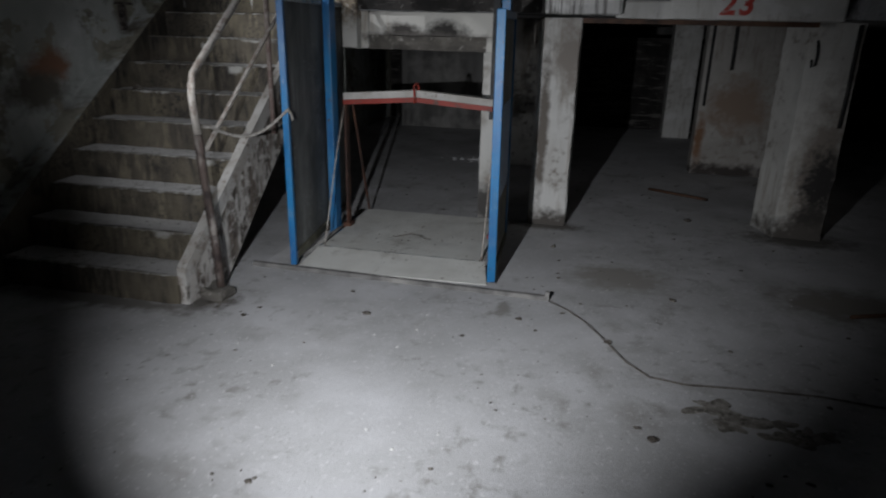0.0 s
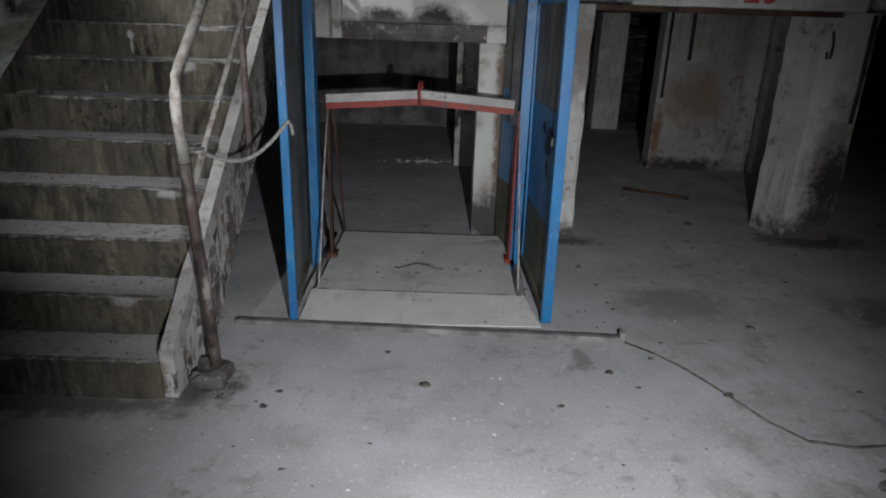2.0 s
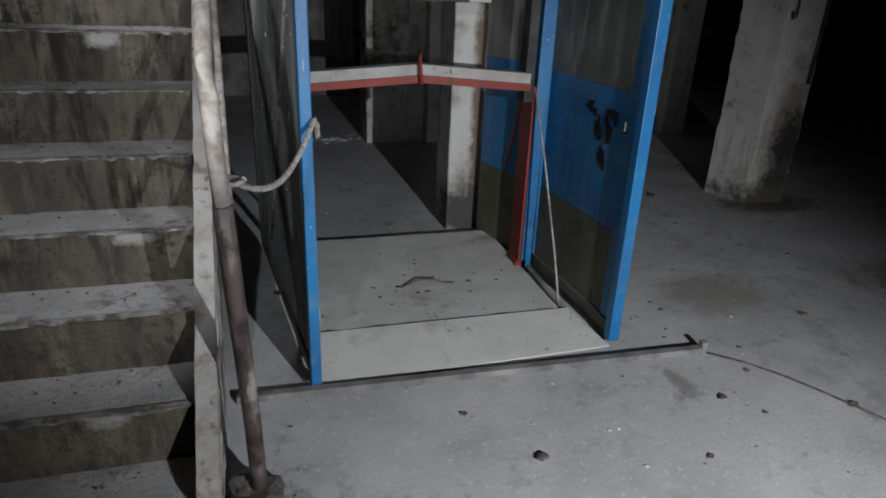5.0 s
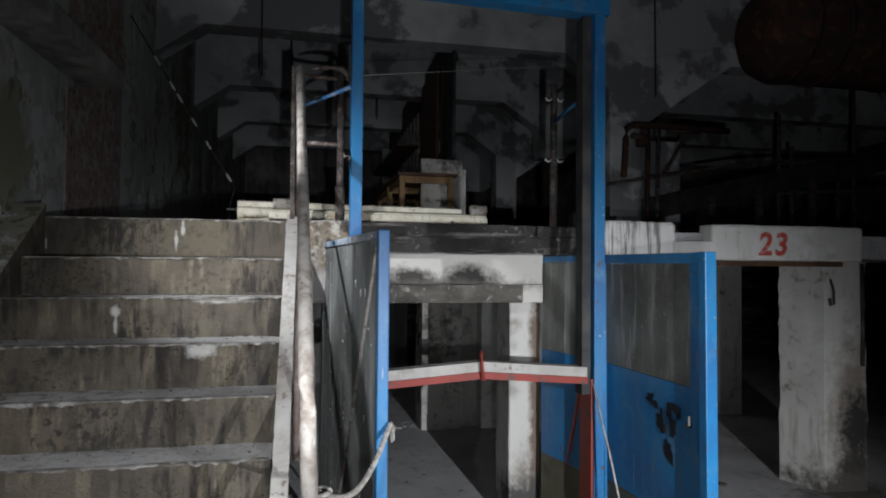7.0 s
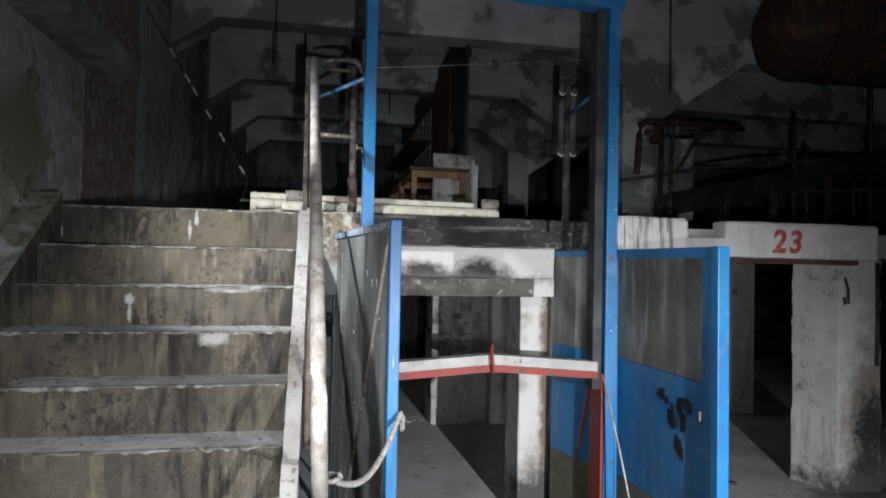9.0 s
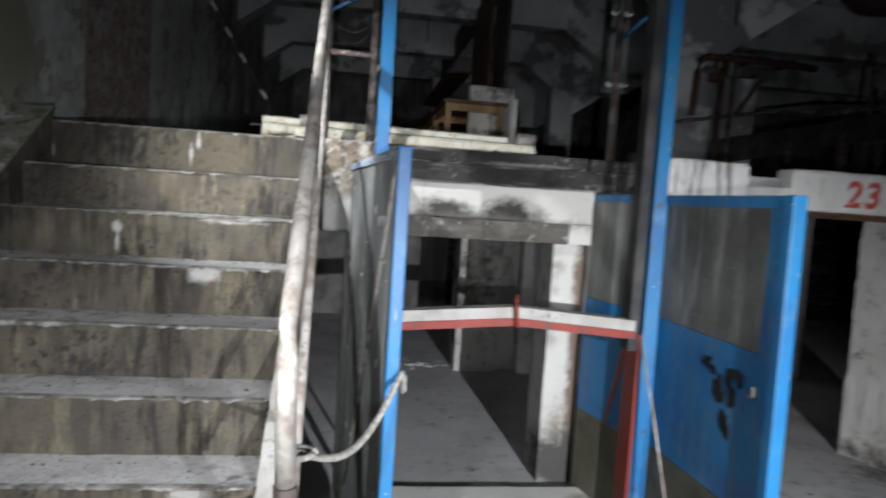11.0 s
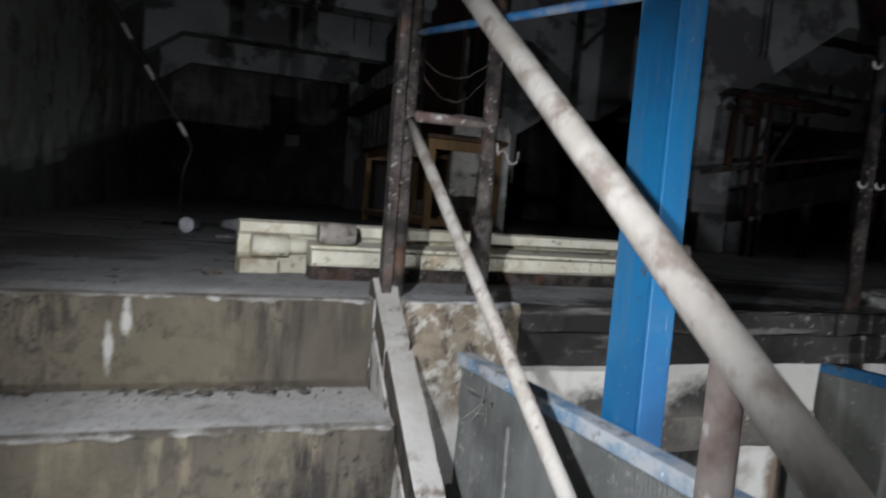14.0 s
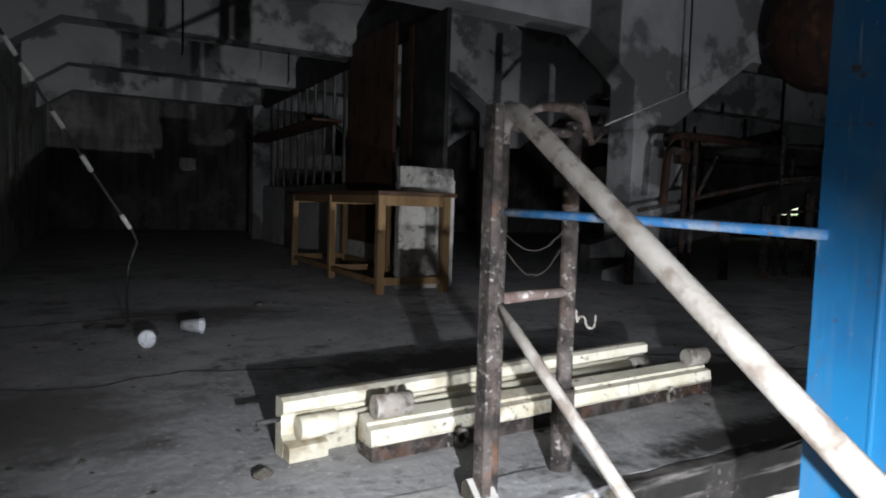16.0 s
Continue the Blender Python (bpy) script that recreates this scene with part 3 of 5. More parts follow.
solo("pilaster_hoist_rear", bm, PIER, "dirty recessed pilaster between two whitewashed pillars", "pilaster", kind="structure")
bm = B()
box(bm, -1.6, 0.62, 10.6, 10.8, 0, 1.598, 0.01)
roughen(bm, 0.12, 0.006)
solo("wall_low_rear", bm, DARKWALL, "dirty grey wall far back in the low space", "wall", kind="structure")
bm = B()
box(bm, 2.45, 3.519, 8.24, 8.46, 0, 1.598, 0.008)
roughen(bm, 0.10, 0.006)
solo("wall_low_room", bm, LOWWALL, "stained whitewashed wall with brown rust patches", "wall", kind="structure")
bm = B()
box(bm, 3.52, 3.78, 8.10, 8.43, 0, 1.598, 0.008)
solo("pilaster_low_room", bm, WHITE, "whitewashed pilaster at the end of the low wall", "pilaster", kind="structure")

# ceiling of the upper hall
CEIL, BEAM = 4.65, 3.80
bm = B()
box(bm, -2.4, 14.3, -4.3, 17.7, CEIL, CEIL + 0.3)
solo("ceiling", bm, CEILING, "whitewashed concrete ceiling with flaking patches", "ceiling", kind="structure")
for i in range(4):
    y = 8.50 + 2.12 * i
    bm = B()
    prism(bm, [(WX, y, CEIL), (WX, y, BEAM - 0.29), (WX + 0.03, y, BEAM - 0.28), (WX + 0.42, y, BEAM), (1.95, y, BEAM), (2.47, y, BEAM - 0.35), (2.475, y, BEAM - 0.75),
               (2.84, y, BEAM - 0.75), (3.95, y, BEAM), (13.9, y, BEAM), (13.9, y, CEIL)], (0, 0.28, 0))
    tagged(solo("ceiling_beam", bm, CEILING, "whitewashed haunched concrete ceiling beam", "beam", kind="structure"), group="ceiling beams")
for i, y in enumerate((8.49, 12.73)):
    bm = B()
    box(bm, 2.475, 2.84, y - 0.002, y + 0.30, LAND, BEAM - 0.751, 0.01)
    tagged(solo("hall_column", bm, CEILING, "whitewashed square concrete column", "column", kind="structure"), group="hall columns")

# ---- staircase ----
stairs = thing("staircase", (-1.35, 3.57, 0), "worn concrete staircase with stained risers and dusty treads lightened for lamp light", "stairs", kind="structure")
for k in range(10):
    y0 = NOSE[k]
    y1 = NOSE[min(k + 1, 9)] + 0.03
    bm = B()
    z1 = TOP[k]
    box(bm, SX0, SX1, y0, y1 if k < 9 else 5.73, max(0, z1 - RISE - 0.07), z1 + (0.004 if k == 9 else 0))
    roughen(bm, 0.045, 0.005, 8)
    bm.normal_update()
    # upward faces get the lamp-lightened tread colour, the rest the stained riser
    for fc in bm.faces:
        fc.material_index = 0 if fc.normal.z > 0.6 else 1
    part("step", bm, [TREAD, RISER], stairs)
# solid flight below the steps, with its worn outer side
slope = (LAND - RISE) / (NOSE[9] - NOSE[0])
bm = B()
prof = [(SX1, NOSE[0] + 0.02, 0.0), (SX1, NOSE[0] + 0.02, 0.16), (SX1, NOSE[9] + 0.06, LAND - 0.02), (SX1, NOSE[9] + 0.06, LAND - 0.36), (SX1, NOSE[0] + 0.42, 0.0)]
prism(bm, [(SX1 + 0.0, p[1], p[2]) for p in prof], (0.05, 0, 0))
part("stringer", bm, STRINGER, stairs, "whitewashed stair side worn to brown")
bm = B()
prism(bm, [(SX0 + 0.02, p[1] + 0.1, p[2] - 0.14 if i in (1, 2) else p[2]) for i, p in enumerate(prof)], (SX1 - SX0 - 0.03, 0, 0))
part("flight", bm, DARKWALL, stairs)
bm = B()
y0, y1 = NOSE[0] + 0.0, NOSE[9] + 0.05
z0, z1 = RISE + 0.045, LAND + 0.035
grade = (z1 - z0) / (y1 - y0)
for ya, yb, up in ((y0, NOSE[9] - 0.105, 0.0), (NOSE[9] - 0.099, NOSE[9] + 0.075, 0.007)):
    za, zb = z0 + grade * (ya - y0) + up, z0 + grade * (yb - y0) + up
    zb = min(zb, LAND + 0.045)
    prism(bm, [(SX1 + 0.004, ya, za - 0.10), (SX1 + 0.004, ya, za), (SX1 + 0.004, yb - 0.02, zb), (SX1 + 0.004, yb, zb - 0.014), (SX1 + 0.004, yb, zb - 0.11)], (0.056, 0, 0))
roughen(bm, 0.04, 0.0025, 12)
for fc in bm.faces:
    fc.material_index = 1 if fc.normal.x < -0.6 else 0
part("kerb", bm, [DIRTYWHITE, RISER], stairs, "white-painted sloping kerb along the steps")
bm = B()
prism(bm, [(WX, NOSE[0] - 0.1, 0), (WX, NOSE[0] - 0.1, 0.27), (WX, NOSE[9] + 0.01, LAND + 0.065), (WX, NOSE[9] + 0.01, LAND - 0.2), (WX, NOSE[0] + 0.3, 0)], (SX0 + 0.008 - WX, 0, 0))
roughen(bm, 0.06, 0.006, 7)
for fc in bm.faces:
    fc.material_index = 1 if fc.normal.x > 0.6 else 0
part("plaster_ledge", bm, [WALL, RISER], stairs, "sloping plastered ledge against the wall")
# ragged light wear along each nosing
for k in range(10):
    bm = B()
    n = 150
    top, low = [], []
    for i in range(n + 1):
        x = SX0 + 0.01 + (SX1 - SX0 - 0.02) * i / n
        d = 0.002 + 0.016 * max(0, noise.noise(Vector((x * 6.0, k * 3.1, 0))) - 0.05) + 0.014 * max(0, noise.noise(Vector((x * 31, k * 2.3, 4))))
        top.append(bm.verts.new((x, NOSE[k] - 0.0075 - 0.002 * noise.noise(Vector((x * 9, k, 1))), TOP[k] + 0.001)))
        low.append(bm.verts.new((x, NOSE[k] - 0.0065, TOP[k] - d)))
    back = [bm.verts.new((v.co.x, NOSE[k] + 0.012, TOP[k] + 0.0045)) for v in top]
    for i in range(n):
        bm.faces.new((low[i], low[i + 1], top[i + 1], top[i]))
        bm.faces.new((top[i], top[i + 1], back[i + 1], back[i]))
    part("worn_nosing", bm, NOSING, stairs)


def blob(bm, c, u, v, w, h, push, seed, n=18, ragged=0.35, mi=0):
    """A ragged flat patch, w by h, raised by push."""
    c, u, v = Vector(c), Vector(u), Vector(v)
    pts = []
    for i in range(n):
        a = 2 * math.pi * i / n
        k = 1 + ragged * noise.noise(Vector((math.cos(a) * 1.7, math.sin(a) * 1.7, seed * 5.3)))  * 1.6
        pts.append(c + u * math.cos(a) * w / 2 * k + v * math.sin(a) * h / 2 * k)
    prism(bm, pts, push, mi)


def crumb(bm, x, y, z, size, seed):
    vs = bmesh.ops.create_icosphere(bm, subdivisions=1, radius=size, matrix=Matrix.Translation((x, y, z + size * 0.3)))["verts"]
    for v in vs:
        k = 1 + 0.7 * noise.noise(v.co * (0.9 / size) + Vector((seed, 0, 0)))
        v.co = Vector((x + (v.co.x - x) * k * 1.3, y + (v.co.y - y) * k, z + max(0, (v.co.z - z)) * k * 0.6))


X, Y, Z = (1, 0, 0), (0, 1, 0), (0, 0, 1)
# ---- stair handrail ----
rail = thing("handrail", (-0.67, 3.76, 0), "worn brown and white tubular steel stair handrail", "handrail")
foot, bend, top = (-0.655, 3.765, 0.0), (-0.685, 3.715, 1.15), (-0.72, 5.53, 2.505)
bm = B()
tube(bm, [foot, (-0.66, 3.755, 0.3), (-0.67, 3.738, 0.6), (-0.675, 3.73, 0.75), (-0.6805, 3.721, 0.93)], 0.0235, 12, wobble=0.08)
part("newel", bm, NEWEL, rail, "rusty bent bottom post")
bm = B()
n = 24
line = [Vector((-0.692, 3.80, 1.280)).lerp(Vector((-0.742, 5.56, 2.538)), i / n) for i in range(n + 1)]
tube(bm, [Vector((-0.6805, 3.721, 0.932)), Vector((-0.686, 3.712, 1.12)), Vector((-0.688, 3.72, 1.185)), Vector((-0.69, 3.75, 1.24))] + line + [Vector((-0.744, 5.60, 2.566)), Vector((-0.745, 5.63, 2.575)), Vector((-0.745, 5.652, 2.555)), Vector((-0.745, 5.658, 2.51))], 0.0203, 12, wobble=0.05)
part("top_rail", bm, HANDRAIL, rail, "paint-worn top rail")
bm = B()
tube(bm, [Vector((-0.672, 3.765, 0.84)).lerp(Vector((-0.742, 5.645, 2.168)), i / 14) for i in range(15)], 0.0125, 10, wobble=0.05)
part("middle_rail", bm, HANDRAIL, rail, "thin paint-worn middle rail")
bm = B()
tube(bm, [(-0.722, 4.64, 0.80), (-0.72, 4.64, 1.3), (-0.716, 4.64, 1.87)], 0.0165, 10, wobble=0.05)
part("post", bm, POSTPAINT, rail)
bm = B()
tube(bm, [(-0.745, 5.655, 1.56), (-0.745, 5.655, 2.0), (-0.745, 5.658, 2.53)], 0.018, 10, wobble=0.05)
part("post", bm, RUST, rail)
bm = B()
box(bm, -0.786, -0.782, 5.628, 5.660, 1.76, 2.585, 0.001)
box(bm, -0.786, -0.764, 5.622, 5.627, 1.76, 2.585)
part("angle_iron", bm, RUST, rail, "rusty angle iron")
bm = B()
tube(bm, [(-0.523, 5.69, 1.62), (-0.523, 5.69, 2.1), (-0.527, 5.69, 2.575)], 0.0195, 10, wobble=0.05)
part("post", bm, RUST, rail)
bm = B()
tube(bm, [(-0.523, 5.69, 1.755), (-0.523, 5.69, 1.96)], 0.027, 10, wobble=0.08)
part("sleeve", bm, RUST, rail)
bm = B()
tube(bm, [(-0.745, 5.655, 2.183), (-0.63, 5.672, 2.186), (-0.523, 5.69, 2.187)], 0.0125, 8, wobble=0.08)
part("rung", bm, POSTPAINT, rail, "dusty cross bar")
bm = B()
tube(bm, [(-0.745, 5.655, 2.55), (-0.63, 5.672, 2.545), (-0.525, 5.69, 2.55)], 0.011, 8, wobble=0.1)
part("rung", bm, RUST, rail)


blue_bar = B()
tube(blue_bar, [(-0.74, 5.64, 2.368), (-0.62, 5.38, 2.362), (-0.505, 5.11, 2.352)], 0.009, 8, wobble=0.05)
solo("tie_bar", blue_bar, [DUSTBLUE], "thin blue bar tying the rail to the hoist post", "bar")

# post with hooks at the other side of the hoist
pole = thing("hook_post", (0.685, 5.60, 1.6), "thin dark steel post with hooks on the landing edge", "post")
bm = B()
tube(bm, [(0.685, 5.62, 1.6), (0.685, 5.62, 2.1), (0.687, 5.62, 2.58)], 0.02, 10, wobble=0.05)
part("pole", bm, RUST, pole)
for z in (2.15, 2.5):
    for s in (-1, 1):
        bm = B()
        tube(bm, arc((0.685 + s * 0.035, 5.605, z), 0.018, 180 if s > 0 else 0, 360 if s > 0 else 180, 7, X, Z) if s > 0 else arc((0.685 - 0.035, 5.605, z), 0.018, 0, -180, 7, X, Z), 0.005, 6)
        part("hook", bm, PALE, pole)
bm = B()
tube(bm, [(0.685, 5.61, 2.36), (0.70, 5.4, 2.40), (0.72, 5.20, 2.42)], 0.010, 8)
solo("tie_bar", bm, BLUE, "thin blue bar tying the post to the hoist", "bar")

# ---- goods hoist ----
hoist = thing("goods_hoist", (0.15, 4.9, 0), "blue steel goods hoist frame with a red and white lifting yoke", "hoist")
LP, RP = (-0.483, 5.075), (0.73, 5.16)


def channel(bm, x, y, z0, z1, w=0.10, d=0.10, t=0.008, face=1):
    """A steel channel with its web across y and its open side turned away."""
    box(bm, x - w / 2, x + w / 2, y - d / 2, y - d / 2 + t, z0, z1, 0.003)
    box(bm, x - w / 2, x - w / 2 + t, y - d / 2 + t, y + d / 2, z0, z1)
    box(bm, x + w / 2 - t, x + w / 2, y - d / 2 + t, y + d / 2, z0, z1)


bm = B()
channel(bm, LP[0], LP[1], 0.0, 2.80, w=0.05)
lpost = part("post", bm, BLUE, hoist)
bm = B()
channel(bm, RP[0], RP[1], 0.0, 2.80, w=0.055)
rpost = part("post", bm, BLUE, hoist)
bm = B()
box(bm, RP[0] - 0.085, RP[0] - 0.04, RP[1] - 0.03, RP[1] + 0.05, 0.9, 2.79)
part("guide", bm, BLACK, hoist, "dark greasy guide rail")
bm = B()
slab(bm, (LP[0] - 0.06, LP[1]), (RP[0] + 0.05, RP[1]), 0.10, 2.80, 2.90, 0.004)
part("crossbeam", bm, BLUE, hoist)
bm = B()
box(bm, LP[0] - 0.036, LP[0] - 0.0255, LP[1] - 0.055, LP[1] + 0.055, 2.27, 2.36, 0.003)
part("bracket", bm, BLUE, lpost)
bm = B()
tube(bm, [(LP[0] - 0.034, LP[1] - 0.05 + 0.0125 * i, 2.363 + 0.002 * noise.noise(Vector((i * 0.9, 0, 0)))) for i in range(9)], 0.006, 7, wobble=0.3)
part("dust_ridge", bm, RUST, lpost, "dusty rusted weld ridge")
for xx, lab in ((-0.405, "left"), (0.70, "right")):
    bm = B()
    box(bm, xx - 0.008, xx + 0.008, 5.125, 5.26 if lab == "right" else 5.19, 0.05, 0.975, 0.003)
    box(bm, xx - 0.03, xx + 0.03, 5.11, 5.20, 0.03, 0.07)
    part("hanger", bm, RED if lab == "right" else REDRUST, hoist, "red steel hanger" if lab == "right" else "rust-dark steel hanger")
    bm = B()
    prism(bm, [(xx, 5.265, 0.94), (xx, 5.285, 0.94), (xx, 5.615, 0.05), (xx, 5.595, 0.05)], (0.012, 0, 0))
    part("brace", bm, RED if lab == "right" else REDRUST, hoist)
    bm = B()
    tube(bm, [(xx, 5.12, 0.95), (xx + 0.004, 4.95, 0.66), (xx + 0.01, 4.75, 0.26), (xx + 0.01, 4.65, 0.04)], 0.005, 6)
    part("stay_wire", bm, HANDRAIL, hoist)
bm = B()
mid, half = 0.128, 0.54
for a, b in ((-half, 0), (0, half)):
    za, zb = (0.96, 1.0) if a < 0 else (1.0, 0.96)
    prism(bm, [(mid + a, 5.12, za + 0.028), (mid + b, 5.12, zb + 0.028), (mid + b, 5.12, zb + 0.075), (mid + a, 5.12, za + 0.075)], (0, 0.075, 0))
part("yoke", bm, DIRTYWHITE, hoist, "white upper flange of the yoke")
bm = B()
for a, b in ((-half, 0), (0, half)):
    za, zb = (0.96, 1.0) if a < 0 else (1.0, 0.96)
    prism(bm, [(mid + a, 5.113, za - 0.006), (mid + b, 5.113, zb - 0.006), (mid + b, 5.113, zb + 0.027), (mid + a, 5.113, za + 0.027)], (0, 0.088, 0))
part("yoke_web", bm, RED, hoist, "red lower edge of the yoke")
bm = B()
loop = [(mid, 5.09, 0.99)] + arc((mid, 5.125, 1.088), 0.032, 180, 0, 8, (0.25, 1, 0), Z) + [(mid + 0.01, 5.155, 1.05)]
tube(bm, loop, 0.0085, 8)
part("lifting_eye", bm, RED, hoist, "rusty red lifting eye")
bm = B()
box(bm, -0.41, 0.70, 4.625, 5.635, 0.004, 0.045, 0.004)
roughen(bm, 0.08, 0.003)
part("platform", bm, PLATFORM, hoist, "pale screeded loading platform")

plate = B()
prism(plate, [(-0.43, 4.285, 0.002), (0.80, 4.325, 0.002), (0.74, 4.612, 0.042), (-0.425, 4.612, 0.042)], (0, 0, 0.006))
solo("approach_ramp", plate, PLATFORM, "pale low concrete ramp before the platform", "ramp", kind="structure")
for xx, d in ((-0.45, 1), (0.735, -1)):
    bm = B()
    tube(bm, [(xx, 4.45 + 0.1 * (d < 0), 0.03), (xx - 0.02 * d, 5.62, 0.03)], 0.018, 4)
    solo("kerb_strip", bm, DARKWALL, "dirty edge strip beside the platform", "kerb", group="platform edges")
bm = B()
box(bm, -0.43, 0.72, 5.638, 5.668, 0.001, 0.006)
solo("floor_gap", bm, BLACK, "black gap behind the platform", "floor gap", kind="structure")
bm = B()
pts = [Vector((-0.40 + 1.1 * i / 26, 4.618 + 0.012 * noise.noise(Vector((i * 0.6, 0, 0))), 0.046)) for i in range(27)]
tube(bm, pts, 0.0035, 5)
solo("floor_crack", bm, BLACK, "thin dark crack across the platform front", "crack", kind="structure")


# side gates of the hoist
plain_part = part


def gate(name, label, a, b, bands, z0, z1, brace, lean=0.0):
    a, b = Vector(a), Vector(b)
    d = (b - a).normalized()
    g = thing(name, (a.x, a.y, 0), label, "gate", "hoist gates")
    at = lambda s: (a.x + d.x * s, a.y + d.y * s)
    long = (b - a).length

    def part(name, bm, mats, parent, label=""):
        for v in bm.verts:
            v.co.x += lean * v.co.z
        return plain_part(name, bm, mats, parent, label)

    bm = B()
    slab(bm, at(0), at(0.045 if bands else 0.036), 0.05 if bands else 0.038, z0 - 0.03, z1, 0.004)
    part("front_stile", bm, BLUE, g)
    bm = B()
    slab(bm, at(long - 0.04), at(long), 0.036, z0, z1 - 0.004, 0.003)
    part("rear_stile", bm, BLUE if bands else SHEET, g)
    bm = B()
    slab(bm, at(0.046 if bands else 0.037), at(long - 0.041), 0.04, z1 - (0.045 if bands else 0.030), z1 - 0.002, 0.003)
    part("top_rail", bm, BLUE if bands else PALEBLUE, g)
    bm = B()
    slab(bm, at(0.046), at(long - 0.041), 0.04, z0, z0 + 0.05, 0.003)
    part("bottom_rail", bm, OLIVE, g)
    if bands:
        bm = B()
        slab(bm, at(0.046), at(0.1185), 0.020, z0 + 0.051, z1 - 0.046, 0.003)
        part("border", bm, BLUE, g)
    for lo, hi, m in bands or ((z0 + 0.05, z1 - 0.031, RIBBED),):
        bm = B()
        if bands:
            slab(bm, at(0.119), at(long - 0.041), 0.014, lo + 0.001, hi - 0.001)
        else:  # a sheet pressed into fine upright ribs
            nrm = Vector((-d.y, d.x))
            ring, n = [], 280
            for q in range(n + 1):
                p = Vector(at(0.047 + (long - 0.09) * q / n)) + nrm * (0.009 if q % 2 else 0.005)
                ring.append((p.x, p.y, lo + 0.001))
            for s in (long - 0.043, 0.047):
                p = Vector(at(s)) - nrm * 0.006
                ring.append((p.x, p.y, lo + 0.001))
            prism(bm, ring, (0, 0, hi - lo - 0.002))
        part("panel", bm, m, g)
    if brace:
        nrm = Vector((-d.y, d.x)) if brace > 0 else Vector((d.y, -d.x))
        for p0, p1, h in ((0.06, 0.62, (z1 - 0.06, 0.72)), (0.63, 0.95, (0.70, 0.25))):
            bm = B()
            q0, q1 = at(p0), at(p1)
            o = nrm * 0.012
            tube(bm, [(q0[0] + o.x, q0[1] + o.y, h[0]), (q1[0] + o.x, q1[1] + o.y, h[1])], 0.0075, 5)
            part("brace", bm, GREYCAP, g)
        bm = B()
        q = at(long - 0.30)
        tube(bm, [(q[0] + nrm.x * 0.012, q[1] + nrm.y * 0.012, z1 - 0.1), (q[0] + nrm.x * 0.012, q[1] + nrm.y * 0.012, 0.15)], 0.006, 4)
        part("seam", bm, SHEET, g)
        for i in range(9):
            bm = B()
            s = 0.10 + 0.14 * i
            q = at(min(s, long - 0.06))
            zz = z1 - 0.018
            bmesh.ops.create_icosphere(bm, subdivisions=1, radius=0.0045, matrix=Matrix.Translation((q[0] + nrm.x * 0.022, q[1] + nrm.y * 0.022, zz)))
            part("rivet", bm, PALEBLUE, g)
    return g


left_gate = gate("hoist_gate", "grey sheet-steel hoist gate with a blue front stile", (-0.445, 4.265), (-0.60, 5.63), (), 0.06, 1.65, 1)
right_gate = gate("hoist_gate", "blue and grey painted hoist gate with black paint marks", (0.825, 4.335), (0.79, 5.17), ((0.09, 0.48, OLIVE), (0.482, 1.055, BLUE), (1.057, 1.55, SHEET)), 0.05, 1.595, 0, -0.008)
bm = B()
slab(bm, (0.765, 5.225), (0.655, 5.69), 0.02, 0.04, 0.46)
rear_panel = solo("hoist_side_panel", bm, OLIVE, "bare and blue painted fixed side panel of the hoist", "panel")
for lo, hi, m, nm in ((0.462, 1.055, BLUE, "panel"), (1.057, 1.555, SHEET, "panel"), (1.557, 1.59, BLUE, "top_rail")):
    bm = B()
    slab(bm, (0.765, 5.225), (0.655, 5.69), 0.02 if nm == "panel" else 0.03, lo, hi)
    part(nm, bm, m, rear_panel)
for i, (yy, zz, w, h) in enumerate(((4.735, 0.955, 0.07, 0.045), (4.70, 0.94, 0.05, 0.03), (4.575, 0.95, 0.09, 0.05), (4.535, 0.935, 0.045, 0.05), (4.60, 0.92, 0.05, 0.04),
                                    (4.655, 0.88, 0.06, 0.10), (4.625, 0.86, 0.03, 0.05), (4.575, 0.87, 0.05, 0.08), (4.61, 0.765, 0.065, 0.065), (4.59, 0.735, 0.04, 0.045))):
    bm = B()
    blob(bm, (0.825 - 0.0419 * (yy - 4.335) - 0.0085 - 0.008 * zz, yy, zz), Y, (-0.008, 0, 1), w * 0.98, h * 0.98, (-0.0015, 0, 0), 30 + i, 20, 0.55)
    part("paint_mark", bm, BLACKPAINT, right_gate, "black sprayed blotch")
bm = B()
box(bm, 0.788, 0.804, 4.445, 4.455, 0.90, 0.945)
box(bm, 0.788, 0.804, 4.445, 4.48, 0.90, 0.908)
part("latch", bm, SHEET, right_gate, "small steel latch")

# white paint drips on the gate and the hoist post
dr = random.Random(21)
ga, gb = Vector((-0.445, 4.265)), Vector((-0.60, 5.63))
gn = Vector((-(gb - ga).y, (gb - ga).x)).normalized()
for i in range(26):
    c = ga.lerp(gb, dr.uniform(0.08, 0.9)) + gn * 0.0115
    z, long = dr.uniform(0.5, 1.52), dr.choice((0.006, 0.01, 0.014, 0.03))
    bm = B()
    tube(bm, [(c.x, c.y, z), (c.x, c.y, z - long * 0.5), (c.x, c.y, z - long)], [0.0018, 0.0014, 0.0008], 6, wobble=0.5)
    part("paint_drip", bm, WHITEPAINT, left_gate, "white paint drip")
for i in range(16):
    z, long = dr.uniform(0.9, 2.7), dr.choice((0.006, 0.01, 0.02, 0.04))
    x = LP[0] + dr.uniform(-0.02, 0.02)
    bm = B()
    tube(bm, [(x, LP[1] - 0.0505, z), (x, LP[1] - 0.0505, z - long)], [0.0025, 0.001], 6, wobble=0.5)
    part("paint_drip", bm, WHITEPAINT, lpost, "white paint drip")

